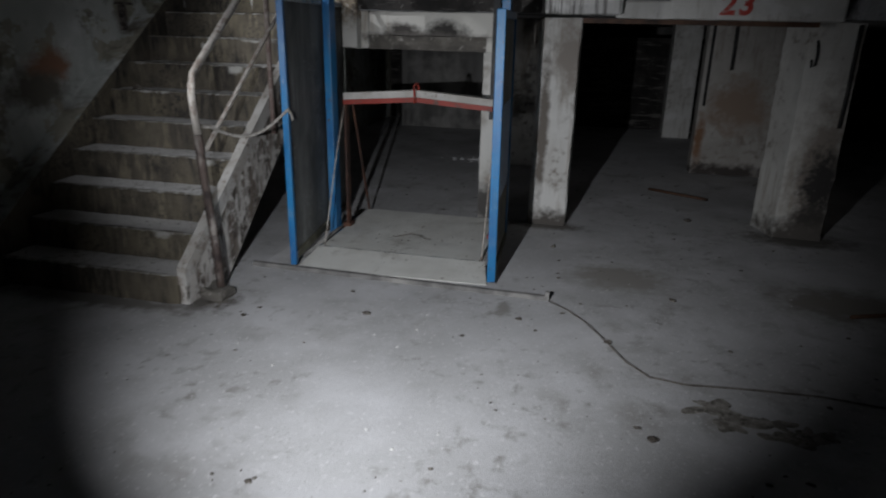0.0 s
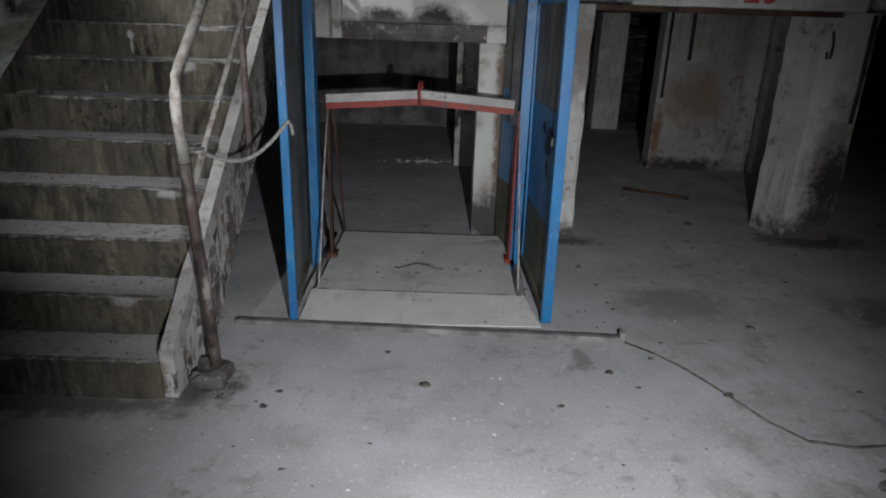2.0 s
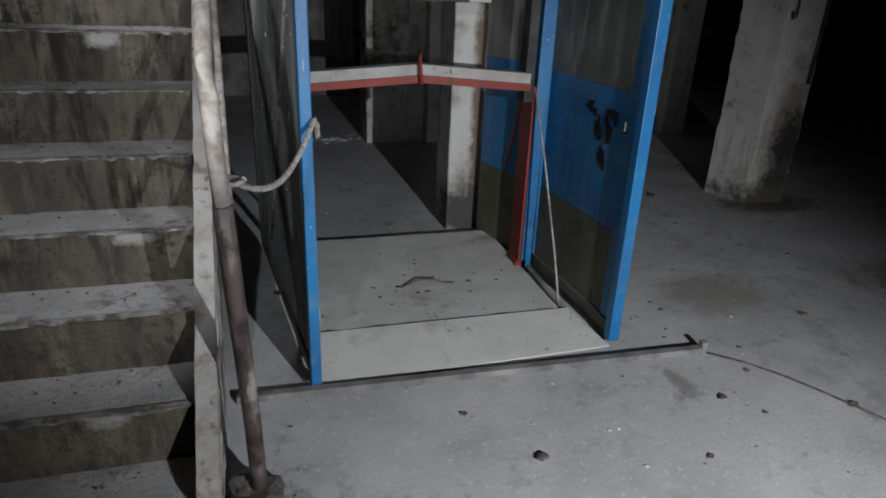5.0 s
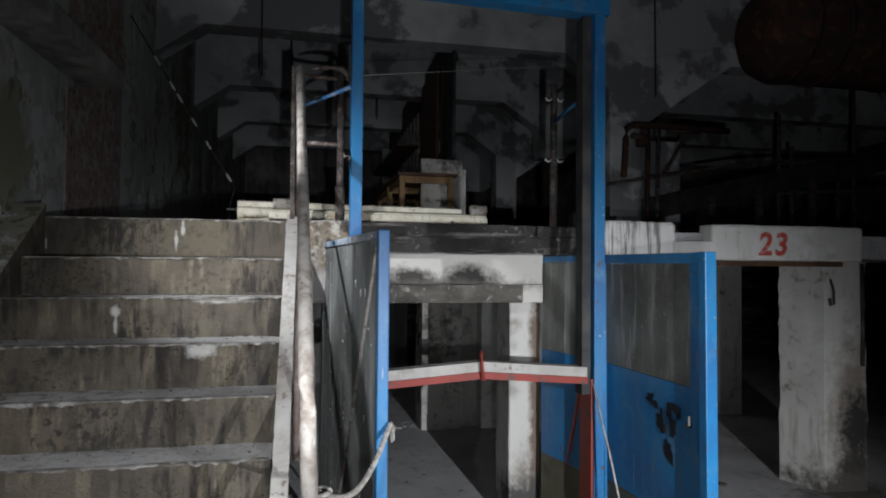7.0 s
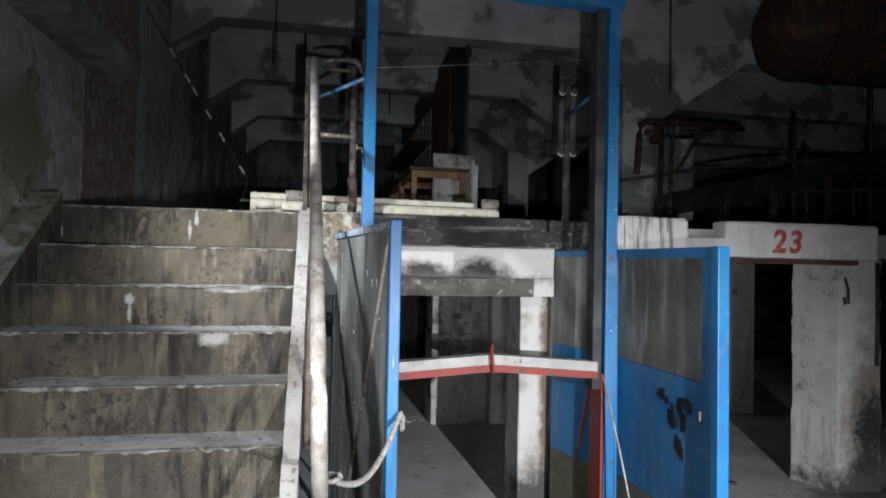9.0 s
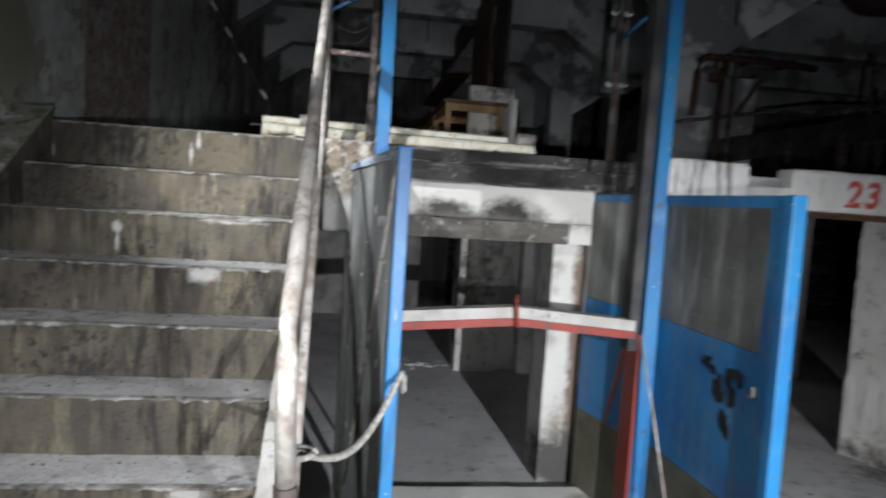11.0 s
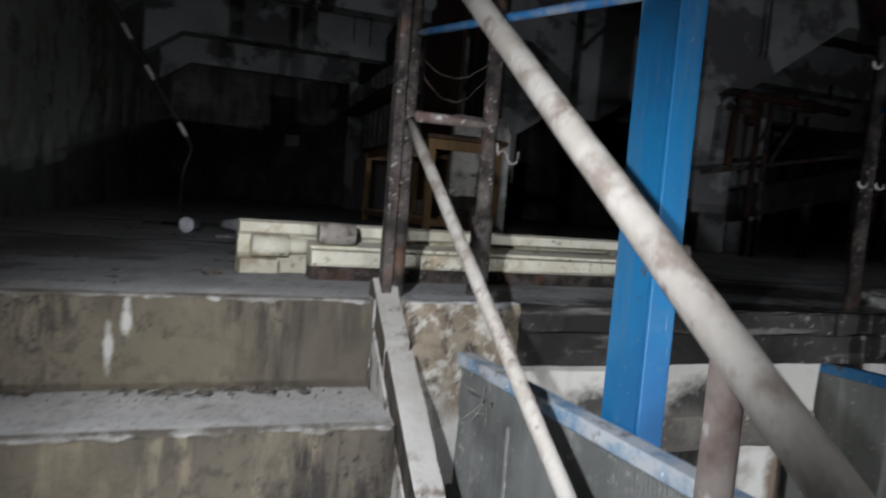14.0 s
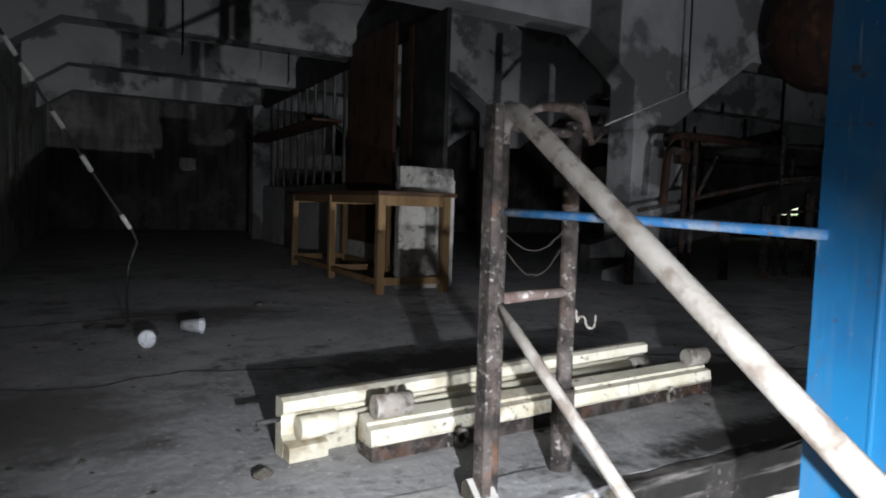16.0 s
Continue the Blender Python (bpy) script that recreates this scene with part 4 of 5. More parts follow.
# rope from the handrail to the gate
bm = B()
a, b = Vector((-0.66, 3.80, 0.965)), Vector((-0.42, 4.255, 1.015))
cl = [a.lerp(b, i / 40) - Vector((0, 0, 0.10 * math.sin(math.pi * min(1, i / 40 * 1.0)) )) for i in range(41)] + [Vector((-0.41, 4.27, 0.99)), Vector((-0.41, 4.29, 0.95))]
for k in range(3):
    pts = []
    for i in range(len(cl) * 3 - 2):
        p = cl[i // 3].lerp(cl[min(i // 3 + 1, len(cl) - 1)], (i % 3) / 3)
        ang = i * 0.55 + k * 2.094
        d = Vector((0.24, 0.45, 0)).normalized()
        u, v = d.cross(Vector((0, 0, 1))), Vector((0, 0, 1))
        pts.append(p + (u * math.cos(ang) + v * math.sin(ang)) * 0.0045)
    tube(bm, pts, 0.005, 6)
tube(bm, [a + Vector(q) for q in arc((0, 0, 0), 0.03, 0, 340, 14, X, Y)], 0.007, 6)
solo("rope", bm, ROPE, "twisted dirty white rope tied between handrail and gate", "rope")

# floor rail before the hoist, loose cable
bm = B()
slab(bm, (-0.73, 4.262), (1.17, 4.205), 0.035, 0.001, 0.028, 0.003)
frail = solo("floor_rail", bm, DARKWALL, "grey steel edge rail lying on the floor", "rail")
bm = B()
box(bm, 1.165, 1.19, 4.19, 4.22, 0.0, 0.055, 0.003)
part("end_stop", bm, DARKWALL, frail)
bm = B()
way = [(1.19, 4.19), (1.30, 4.09), (1.40, 3.96), (1.46, 3.85), (1.515, 3.74), (1.60, 3.56), (1.70, 3.44), (1.85, 3.41), (2.1, 3.44), (2.42, 3.46), (2.8, 3.42), (3.3, 3.5), (4.0, 3.45)]
tube(bm, [(x, y, 0.005) for x, y in way], 0.0045, 6)
solo("floor_cable", bm, DEBRIS, "thin dusty cable lying across the floor", "cable")

# ---- upper hall ----
def lamp_fixture(a, b, high):
    """One of the two old strip lights on the landing floor."""
    a, b = Vector((*a, LAND)), Vector((*b, LAND))
    d = (b - a).normalized()
    nrm = Vector((d.y, -d.x, 0))  # towards the stair
    f = thing("strip_light", a, "discarded yellowed strip light fitting lying on the landing" if high else "discarded strip light fitting with a brown base", "strip light", "old strip lights")
    bm = B()
    if high:
        prof = [(-0.03, 0.0), (0.015, 0.0), (0.02, 0.034), (0.006, 0.044), (0.006, 0.083), (0.02, 0.091), (0.018, 0.112), (0.0, 0.118), (-0.03, 0.116)]
    else:
        prof = [(-0.045, 0.028), (0.03, 0.028), (0.034, 0.036), (0.028, 0.062), (0.006, 0.066), (0.004, 0.072), (-0.04, 0.080)]
    prism(bm, [a + nrm * p + Vector((0, 0, q)) for p, q in prof], b - a)
    part("housing", bm, CREAM, f)
    if high:
        bm = B()
        tube(bm, [a + d * 0.10 + nrm * 0.035 + Vector((0, 0, 0.063)), b - d * 0.10 + nrm * 0.035 + Vector((0, 0, 0.063))], 0.0165, 12)
        part("tube", bm, CREAM, f, "yellowed lamp tube")
        for s, e in ((0.03, 0.13), ((b - a).length - 0.12, (b - a).length - 0.03)):
            bm = B()
            tube(bm, [a + d * s + nrm * 0.04 + Vector((0, 0, 0.062)), a + d * e + nrm * 0.04 + Vector((0, 0, 0.062))], 0.024, 14)
            part("end_cap", bm, GREYCAP if s > 1 else CREAM, f)
        bm = B()
        prism(bm, [a + nrm * 0.026 + Vector((0, 0, 0.002)), a + nrm * 0.06 + Vector((0, 0, 0.002)), a + nrm * 0.062 + Vector((0, 0, 0.032)), a + nrm * 0.026 + Vector((0, 0, 0.036))], d * 0.10)
        part("end_block", bm, CREAM, f)
        bm = B()
        tube(bm, [a - d * 0.06 + Vector((0, 0, 0.075)), a + Vector((0, 0, 0.075))], 0.005, 6)
        part("pin", bm, BLACK, f)
    else:
        bm = B()
        prism(bm, [a + nrm * -0.04 + Vector((0, 0, 0.0)), a + nrm * 0.036 + Vector((0, 0, 0.0)), a + nrm * 0.036 + Vector((0, 0, 0.0295)), a + nrm * -0.04 + Vector((0, 0, 0.0295))], b - a)
        part("base", bm, RUST, f, "brown dirty base")
        for s in (0.02, (b - a).length - 0.10):
            bm = B()
            tube(bm, [a + d * s + Vector((0, 0, 0.10)), a + d * (s + 0.10) + Vector((0, 0, 0.10))], 0.025, 14)
            part("end_cap", bm, GREYCAP, f, "grey lamp holder")
        for s in (0.25, 1.08):
            bm = B()
            c = a + d * s + nrm * 0.05 + Vector((0, 0, 0.02))
            tube(bm, arc(c, 0.017, 0, 330, 12, d, (0, 0, 1)), 0.006, 6)
            part("ring", bm, GREYCAP, f)
    for ob in f.children:
        for v in ob.data.vertices:
            v.co.z = LAND + (v.co.z - LAND) * 1.24
    return f


lamp_fixture((-1.095, 6.05), (0.28, 6.205), True)
lamp_fixture((-0.91, 5.955), (0.40, 6.035), False)


def table():
    t = thing("work_table", (0.47, 9.5, LAND), "raw pine work table with a dark thin top", "table")
    h = 0.675
    bm = B()
    box(bm, 0.18, 0.79, 8.46, 10.66, LAND + h, LAND + h + 0.028, 0.004)
    part("tabletop", bm, DARKWOOD, t, "dark thin board top")
    for y in (8.53, 9.52, 10.58):
        for x in (0.23, 0.73):
            bm = B()
            box(bm, x - 0.027, x + 0.027, y - 0.027, y + 0.027, LAND, LAND + h, 0.003)
            part("leg", bm, WOOD, t)
        bm = B()
        box(bm, 0.258, 0.702, y - 0.015, y + 0.015, LAND + h - 0.07, LAND + h - 0.001)
        part("apron", bm, WOOD, t)
        bm = B()
        box(bm, 0.258, 0.702, y - 0.012, y + 0.012, LAND + 0.06, LAND + 0.11)
        part("stretcher", bm, WOOD, t)
    for x in (0.23, 0.73):
        for y0, y1 in ((8.558, 9.492), (9.548, 10.552)):
            bm = B()
            box(bm, x - 0.012, x + 0.012, y0, y1, LAND + h - 0.06, LAND + h - 0.001)
            part("apron", bm, WOOD, t)
            bm = B()
            box(bm, x - 0.012, x + 0.012, y0, y1, LAND + 0.06, LAND + 0.10)
            part("stretcher", bm, WOOD, t)


table()

bm = B()
box(bm, 0.46, 0.90, 8.72, 8.80, LAND, 2.645, 0.01)
roughen(bm, 0.07, 0.008, 7)
solo("masonry_block", bm, MOULDY, "peeling whitewashed masonry block behind the table", "masonry block", kind="structure")
bm = B()
box(bm, 0.83, 0.96, 8.805, 14.4, LAND, 2.56, 0.006)
solo("low_wall", bm, WHITE, "low whitewashed wall of the counter", "low wall", kind="structure")
screen = thing("counter_screen", (0.88, 8.8, 2.56), "tall dark wooden counter screen with vertical bars", "screen")
bm = B()
box(bm, 0.78, 0.815, 8.68, 8.76, 2.65, 4.15, 0.004)
box(bm, 0.78, 0.815, 8.76, 9.20, 2.65, 3.80, 0.004)
part("end_board", bm, BLACK, screen, "dark blue-black end board")
bm = B()
box(bm, 0.79, 0.825, 9.61, 10.72, 2.0, 3.92, 0.003)
part("brown_panel", bm, DARKWOOD, screen)
bm = B()
box(bm, 0.78, 0.84, 9.23, 9.32, 2.565, 3.80, 0.003)
part("stud", bm, DARKWOOD, screen)
bm = B()
box(bm, 0.83, 0.87, 8.82, 14.4, 3.74, 4.12, 0.003)
part("head_board", bm, BLACK, screen)
bm = B()
box(bm, 0.85, 0.87, 9.33, 9.60, 2.565, 3.735, 0.003)
part("side_board", bm, DARKWALL, screen)
for i in range(10):
    bm = B()
    y = 10.95 + 0.335 * i
    box(bm, 0.84, 0.865, y, y + 0.04, 2.565, 3.735)
    part("bar", bm, DARKWALL, screen)
bm = B()
box(bm, 0.52, 0.835, 11.0, 14.2, 3.20, 3.225)
part("shelf", bm, DARKWOOD, screen)
bm = B()
box(bm, 0.72, 1.05, 14.6, 14.86, LAND, BEAM)
solo("hall_column", bm, CEILING, "whitewashed square concrete column", "column", "hall columns", "structure")

for (x, y, rz, lab) in ((-1.27, 7.43, -25, "white plastic cup lying on its side"), (-1.085, 7.62, 60, "white plastic cup lying on the landing")):
    bm = B()
    n, seg = 20, []
    m = Matrix.Translation((x, y, LAND + 0.036)) @ Euler((radians(90), 0, radians(rz))).to_matrix().to_4x4()
    prof = [(0.0, -0.045), (0.024, -0.045), (0.036, 0.045), (0.0375, 0.047), (0.035, 0.045), (0.0232, -0.043), (0.0, -0.043)]
    rings = [[bm.verts.new(m @ Vector((r * math.cos(2 * math.pi * k / n), r * math.sin(2 * math.pi * k / n), z))) for k in range(n)] if r else [bm.verts.new(m @ Vector((0, 0, z)))] for r, z in prof]
    for p, q in zip(rings, rings[1:]):
        for k in range(n):
            ring = [p[k % len(p)], p[(k + 1) % len(p)] if len(p) > 1 else None, q[(k + 1) % len(q)] if len(q) > 1 else None, q[k % len(q)]]
            ring = [v for v in ring if v is not None]
            fc = bm.faces.new(ring)
            fc.smooth = True
    solo("plastic_cup", bm, CUP, lab, "cup", "plastic cups")

# hanging cable with pale tape, from the wall to the landing
cable = thing("hanging_cable", (-1.34, 7.83, LAND), "dark cable with pale tape slung from wall to floor", "cable")
p0, p1 = Vector((-2.035, 7.40, 3.42)), Vector((-1.317, 7.814, 2.204))
bm = B()
line = [p0.lerp(p1, i / 14) - Vector((0, 0, 0.015 * math.sin(math.pi * i / 14))) for i in range(15)]
tube(bm, line + [Vector((-1.30, 7.825, 2.16)), Vector((-1.335, 7.83, 2.05)), Vector((-1.345, 7.835, 1.92)), Vector((-1.34, 7.835, LAND + 0.03)), Vector((-1.36, 7.85, LAND + 0.007)), Vector((-1.43, 7.88, LAND + 0.007))], 0.0065, 7)
part("cable", bm, BLACK, cable)
for i in (3, 5, 6, 8, 10, 13):
    bm = B()
    tube(bm, [line[i], line[i].lerp(line[i + 1], 0.75)], 0.0105, 7)
    part("tape", bm, PALE, cable)

# window daylight far off
bm = B()
box(bm, 14.1, 14.14, 14.0, 14.34, 2.3, 3.05)
box(bm, 14.1, 14.14, 14.80, 15.0, 2.3, 3.05)
box(bm, 14.1, 14.14, 14.34, 14.80, 2.3, 2.38)
box(bm, 14.1, 14.14, 14.55, 14.59, 2.38, 3.05)
solo("window_1", bm, DARKWALL, "small window with daylit greenery outside", "window", kind="structure")
m, nt, bsdf = shader("daylit_greenery")
em = nt.nodes.new("ShaderNodeEmission")
em.inputs["Strength"].default_value = 0.9
col = blend(nt, noise_mask(nt, coords(nt), 4.0, 0.4, 0.6), (0.25, 0.5, 0.12), (0.9, 1.0, 0.75))
nt.links.new(col, em.inputs["Color"])
nt.links.new(em.outputs["Emission"], nt.nodes["Material Output"].inputs["Surface"])
bm = B()
box(bm, 15.0, 15.05, 12, 16, 1, 4)
solo("backdrop", bm, m, "daylit green leaves outside the window", "backdrop", kind="structure")

# plaster slab on brackets and scars on the stair wall
bm = B()
box(bm, WX, -1.84, 5.34, 6.52, 2.63, 2.73, 0.006)
solo("wall_shelf", bm, DARKWALL, "dark concrete shelf slab projecting from the wall", "shelf", kind="structure")
bm = B()
box(bm, WX, WX + 0.008, 6.30, 7.42, LAND, 3.6)
roughen(bm, 0.12, 0.003)
solo("wall_patch", bm, BRICK, "reddish patch of bare brick and old plaster", "wall patch", kind="structure")
bracket = thing("wall_bracket", (WX, 5.06, 1.5), "rusty broken iron bracket stub in the wall", "bracket")
bm = B()
box(bm, WX - 0.01, WX + 0.05, 4.99, 5.13, 1.60, 1.615, 0.002)
part("plate", bm, RUST, bracket)
bm = B()
box(bm, WX - 0.01, WX + 0.018, 5.03, 5.085, 1.42, 1.598, 0.004)
part("stem", bm, RUST, bracket)

# red painted number on the beam
cu = bpy.data.curves.new("number", "FONT")
cu.body, cu.size, cu.shear, cu.extrude, cu.offset, cu.space_character = "23", 0.20, 0.12, 0.0008, 0.006, 1.15
tmp = new("number_text", cu)
bpy.context.view_layer.update()
me = bpy.data.meshes.new_from_object(tmp)
bpy.data.objects.remove(tmp)
me.transform(pose(2.125, 5.7405, 1.62, 90, 0, 0))
me.materials.append(REDPAINT)
tagged(new("painted_number", me), "red hand-painted number 23 on the white beam", "lettering")

# pipework and rails in the right part of the hall
plant = thing("pipe_rack", (2.64, 8.37, LAND), "rusty pipework rack with a red valve pipe", "pipework")
for pts, r, m in (([(2.43, 8.10, 2.44), (2.455, 8.10, 2.84), (2.465, 8.10, 2.93), (2.53, 8.10, 2.975), (2.85, 8.14, 2.99), (3.7, 8.2, 2.99)], 0.032, REDRUST), ([(2.72, 8.16, LAND), (2.74, 8.16, 2.96)], 0.022, REDRUST),
                  ([(2.84, 8.18, LAND), (2.87, 8.18, 3.0)], 0.02, RUST), ([(2.32, 8.24, 2.38), (3.9, 8.26, 2.66), (6.2, 8.3, 2.86)], 0.018, RUST), ([(2.95, 8.22, 2.50), (3.18, 8.22, 2.86)], 0.016, RUST),
                  ([(2.52, 8.10, 2.86), (2.72, 8.13, 2.86)], 0.03, RUST), ([(3.0, 8.2, 2.98), (3.35, 8.2, 2.99)], 0.05, RUST)):
    bm = B()
    tube(bm, pts, r, 10, wobble=0.04)
    part("pipe", bm, m, plant)
bm = B()
box(bm, 2.59, 2.69, 8.07, 8.17, 2.76, 2.86, 0.02)
tube(bm, [(2.64, 8.12, 2.86), (2.64, 8.12, 2.97)], 0.018, 8)
part("valve", bm, REDRUST, plant, "rusty valve body")
bm = B()
prism(bm, [(2.05, 8.48, 1.85), (6.4, 8.6, 2.78), (6.4, 8.6, 3.06), (2.05, 8.48, 2.09)], (0, 0.12, 0))
part("conveyor_side", bm, BLACK, plant, "dark sloping conveyor side")
for x in (2.5, 3.7, 4.3, 5.0):
    bm = B()
    box(bm, x - 0.03, x + 0.03, 8.46, 8.52, LAND, 1.98 + 0.215 * (x - 2.05), 0.004)
    part("leg", bm, RUST, plant)
guard = thing("guard_rail", (5.3, 8.6, LAND), "rusty tubular guard rail on the landing", "guard rail")
for x, h in ((4.65, 3.31), (4.82, 2.95), (5.45, 2.80), (5.68, 4.05)):
    bm = B()
    tube(bm, [(x, 8.6, LAND), (x, 8.6, h)], 0.022, 8)
    part("post", bm, RUST, guard)
for z in (2.45, 2.80):
    bm = B()
    tube(bm, [(4.65, 8.6, z - 0.05), (7.5, 8.6, z + 0.12)], 0.02, 8)
    part("rail", bm, RUST, guard)
tank = B()
tube(tank, [(3.76, 7.88, 3.98), (3.78, 7.88, 3.98), (3.92, 7.88, 3.98), (4.05, 7.88, 3.98), (8.0, 7.88, 3.98)], [0.12, 0.32, 0.48, 0.52, 0.52], 32)
duct = solo("round_duct", tank, REDRUST, "large rusty round duct under the ceiling", "duct")
for x in (4.08, 4.45, 5.4, 7.0):
    bm = B()
    tube(bm, [(x, 7.88, 3.98), (x + 0.05, 7.88, 3.98)], 0.533, 32)
    part("flange", bm, REDRUST, duct)
for x in (4.3, 6.5):
    bm = B()
    tube(bm, [(x, 7.88, 4.46), (x, 7.88, 4.655)], 0.014, 8)
    part("hanger", bm, RUST, duct)
bm = B()
box(bm, 2.64, 3.48, 8.76, 8.88, LAND, 2.97, 0.01)
solo("partition_wall", bm, CEILING, "low whitewashed partition behind the pipework", "wall", kind="structure")

# ---- loose dirt on the floors ----
rnd = random.Random(4)


for name, m, lab, count, dark in (("floor_dirt", DEBRIS, "scattered dark dirt crumbs on the floor", 700, 1), ("floor_grit", CHIP, "scattered pale plaster grit on the floor", 260, 0)):
    bm = B()
    for i in range(count):
        x, y = rnd.uniform(-1.0, 3.6), rnd.uniform(1.2, 8.0)
        if noise.noise(Vector((x * 1.2, y * 1.2, dark))) < -0.12 or (-0.9 < x < 0.95 and 4.25 < y < 4.7):
            continue
        vs = []
        s = rnd.choice((0.004, 0.005, 0.006, 0.009, 0.014 if dark else 0.008))
        a0 = rnd.uniform(0, 6.28)
        ring = [bm.verts.new((x + math.cos(a0 + k * 1.257) * s * rnd.uniform(0.6, 1.8), y + math.sin(a0 + k * 1.257) * s * rnd.uniform(0.5, 1.4), 0.001)) for k in range(5)]
        tip = bm.verts.new((x, y, 0.001 + s * 0.5))
        for k in range(5):
            bm.faces.new((ring[k], ring[(k + 1) % 5], tip))
    solo(name, bm, m, lab, "dirt", kind="stuff")
bm = B()
for i in range(420):
    x, y = rnd.uniform(-1.9, 2.5), rnd.uniform(5.7, 10.5)
    s = rnd.choice((0.004, 0.006, 0.008, 0.012))
    a0 = rnd.uniform(0, 6.28)
    ring = [bm.verts.new((x + math.cos(a0 + k * 1.257) * s * rnd.uniform(0.6, 1.8), y + math.sin(a0 + k * 1.257) * s * rnd.uniform(0.5, 1.4), LAND + 0.001)) for k in range(5)]
    tip = bm.verts.new((x, y, LAND + s * 0.5))
    for k in range(5):
        bm.faces.new((ring[k], ring[(k + 1) % 5], tip))
solo("landing_dirt", bm, DEBRIS, "scattered dark dirt on the landing", "dirt", kind="stuff")
for i, (x, y, z, s) in enumerate(((0.235, 3.75, 0, 0.022), (1.515, 3.75, 0, 0.02), (-1.155, 5.955, LAND, 0.022), (1.68, 2.95, 0, 0.02), (-0.40, 3.55, 0, 0.014), (1.15, 5.2, 0, 0.02), (2.2, 6.2, 0, 0.03), (-0.55, 5.1, 0, 0.02),
                                  (1.05, 3.9, 0, 0.016), (0.05, 4.02, 0, 0.012), (1.9, 4.4, 0, 0.018), (-0.62, 8.3, LAND, 0.03), (-1.5, 7.9, LAND, 0.02), (-1.78, 4.72, RISE * 6, 0.035))):
    bm = B()
    crumb(bm, x, y, z, s, i)
    tagged(solo("dirt_clod", bm, DEBRIS, "small dark clod of dirt", "dirt"), group="dirt clods")
# thin bent bar modelled for a curled line of dirt on the platform
bm = B()
tube(bm, [(0.0, 4.97, 0.049), (0.03, 4.96, 0.05), (0.08, 4.985, 0.058), (0.13, 5.0, 0.066), (0.19, 4.995, 0.062), (0.24, 4.965, 0.052), (0.29, 4.965, 0.049)], 0.0035, 6)
solo("dirt_curl", bm, DEBRIS, "thin curled line of dirt on the hoist platform", "twig")
bm = B()
tube(bm, [(1.95, 7.25, 0.015), (2.46, 6.96, 0.015)], 0.014, 6)
solo("wooden_stick", bm, DARKWOOD, "dark stick lying on the floor of the low space", "stick")
bm = B()
for i in range(60):
    a, r = rnd.uniform(0, 6.28), rnd.uniform(0, 1) ** 0.7
    crumb(bm, 0.0 + 0.55 * r * math.cos(a), 8.2 + 0.25 * r * math.sin(a), 0, rnd.uniform(0.006, 0.03) * (1.2 - r), i)
solo("rubble_heap", bm, FLOOR, "low heap of pale rubble on the floor", "rubble", kind="stuff")

# flakes of floor skim come away in the open floor
for i, (x, y, w, h) in enumerate(((1.93, 3.19, 0.17, 0.15), (1.99, 3.09, 0.11, 0.12), (2.16, 3.13, 0.22, 0.12), (2.29, 3.07, 0.17, 0.13), (2.20, 3.03, 0.20, 0.08))):
    bm = B()
    blob(bm, (x, y + 0.06, 0.0005), X, Y, w, h, (0, 0, 0.0015 + 0.0006 * i), 60 + i, 46, 0.75)
    tagged(solo("peeled_patch", bm, PEELED, "bare brownish patch where the floor skim has flaked away", "floor patch", kind="structure"), group="floor patches")
bm = B()
tube(bm, [(2.85, 4.41, 0.012), (3.13, 4.515, 0.014), (3.40, 4.60, 0.012)], 0.012, 7, wobble=0.3)
solo("wooden_stick", bm, DARKWOOD, "dark broken stick lying on the open floor", "stick")

# crumbs in the angles of the treads
bm = B()
for i in range(300):
    k = rnd.randrange(0, 10)
    x = rnd.uniform(SX0 + 0.02, SX1 - 0.02)
    y = (NOSE[k + 1] - 0.008 - abs(rnd.gauss(0, 0.07))) if k < 9 else rnd.uniform(5.64, 5.75)
    z, s = TOP[k] + 0.004, rnd.choice((0.002, 0.003, 0.003, 0.005))
    a0 = rnd.uniform(0, 6.28)
    ring = [bm.verts.new((x + math.cos(a0 + q * 1.257) * s * rnd.uniform(0.6, 1.8), y + math.sin(a0 + q * 1.257) * s * rnd.uniform(0.5, 1.3), z - 0.003)) for q in range(5)]
    tip = bm.verts.new((x, y, z + s * 0.6))
    for q in range(5):
        bm.faces.new((ring[q], ring[(q + 1) % 5], tip))
solo("stair_dirt", bm, DEBRIS, "dark crumbs gathered in the angles of the treads", "dirt", kind="stuff")

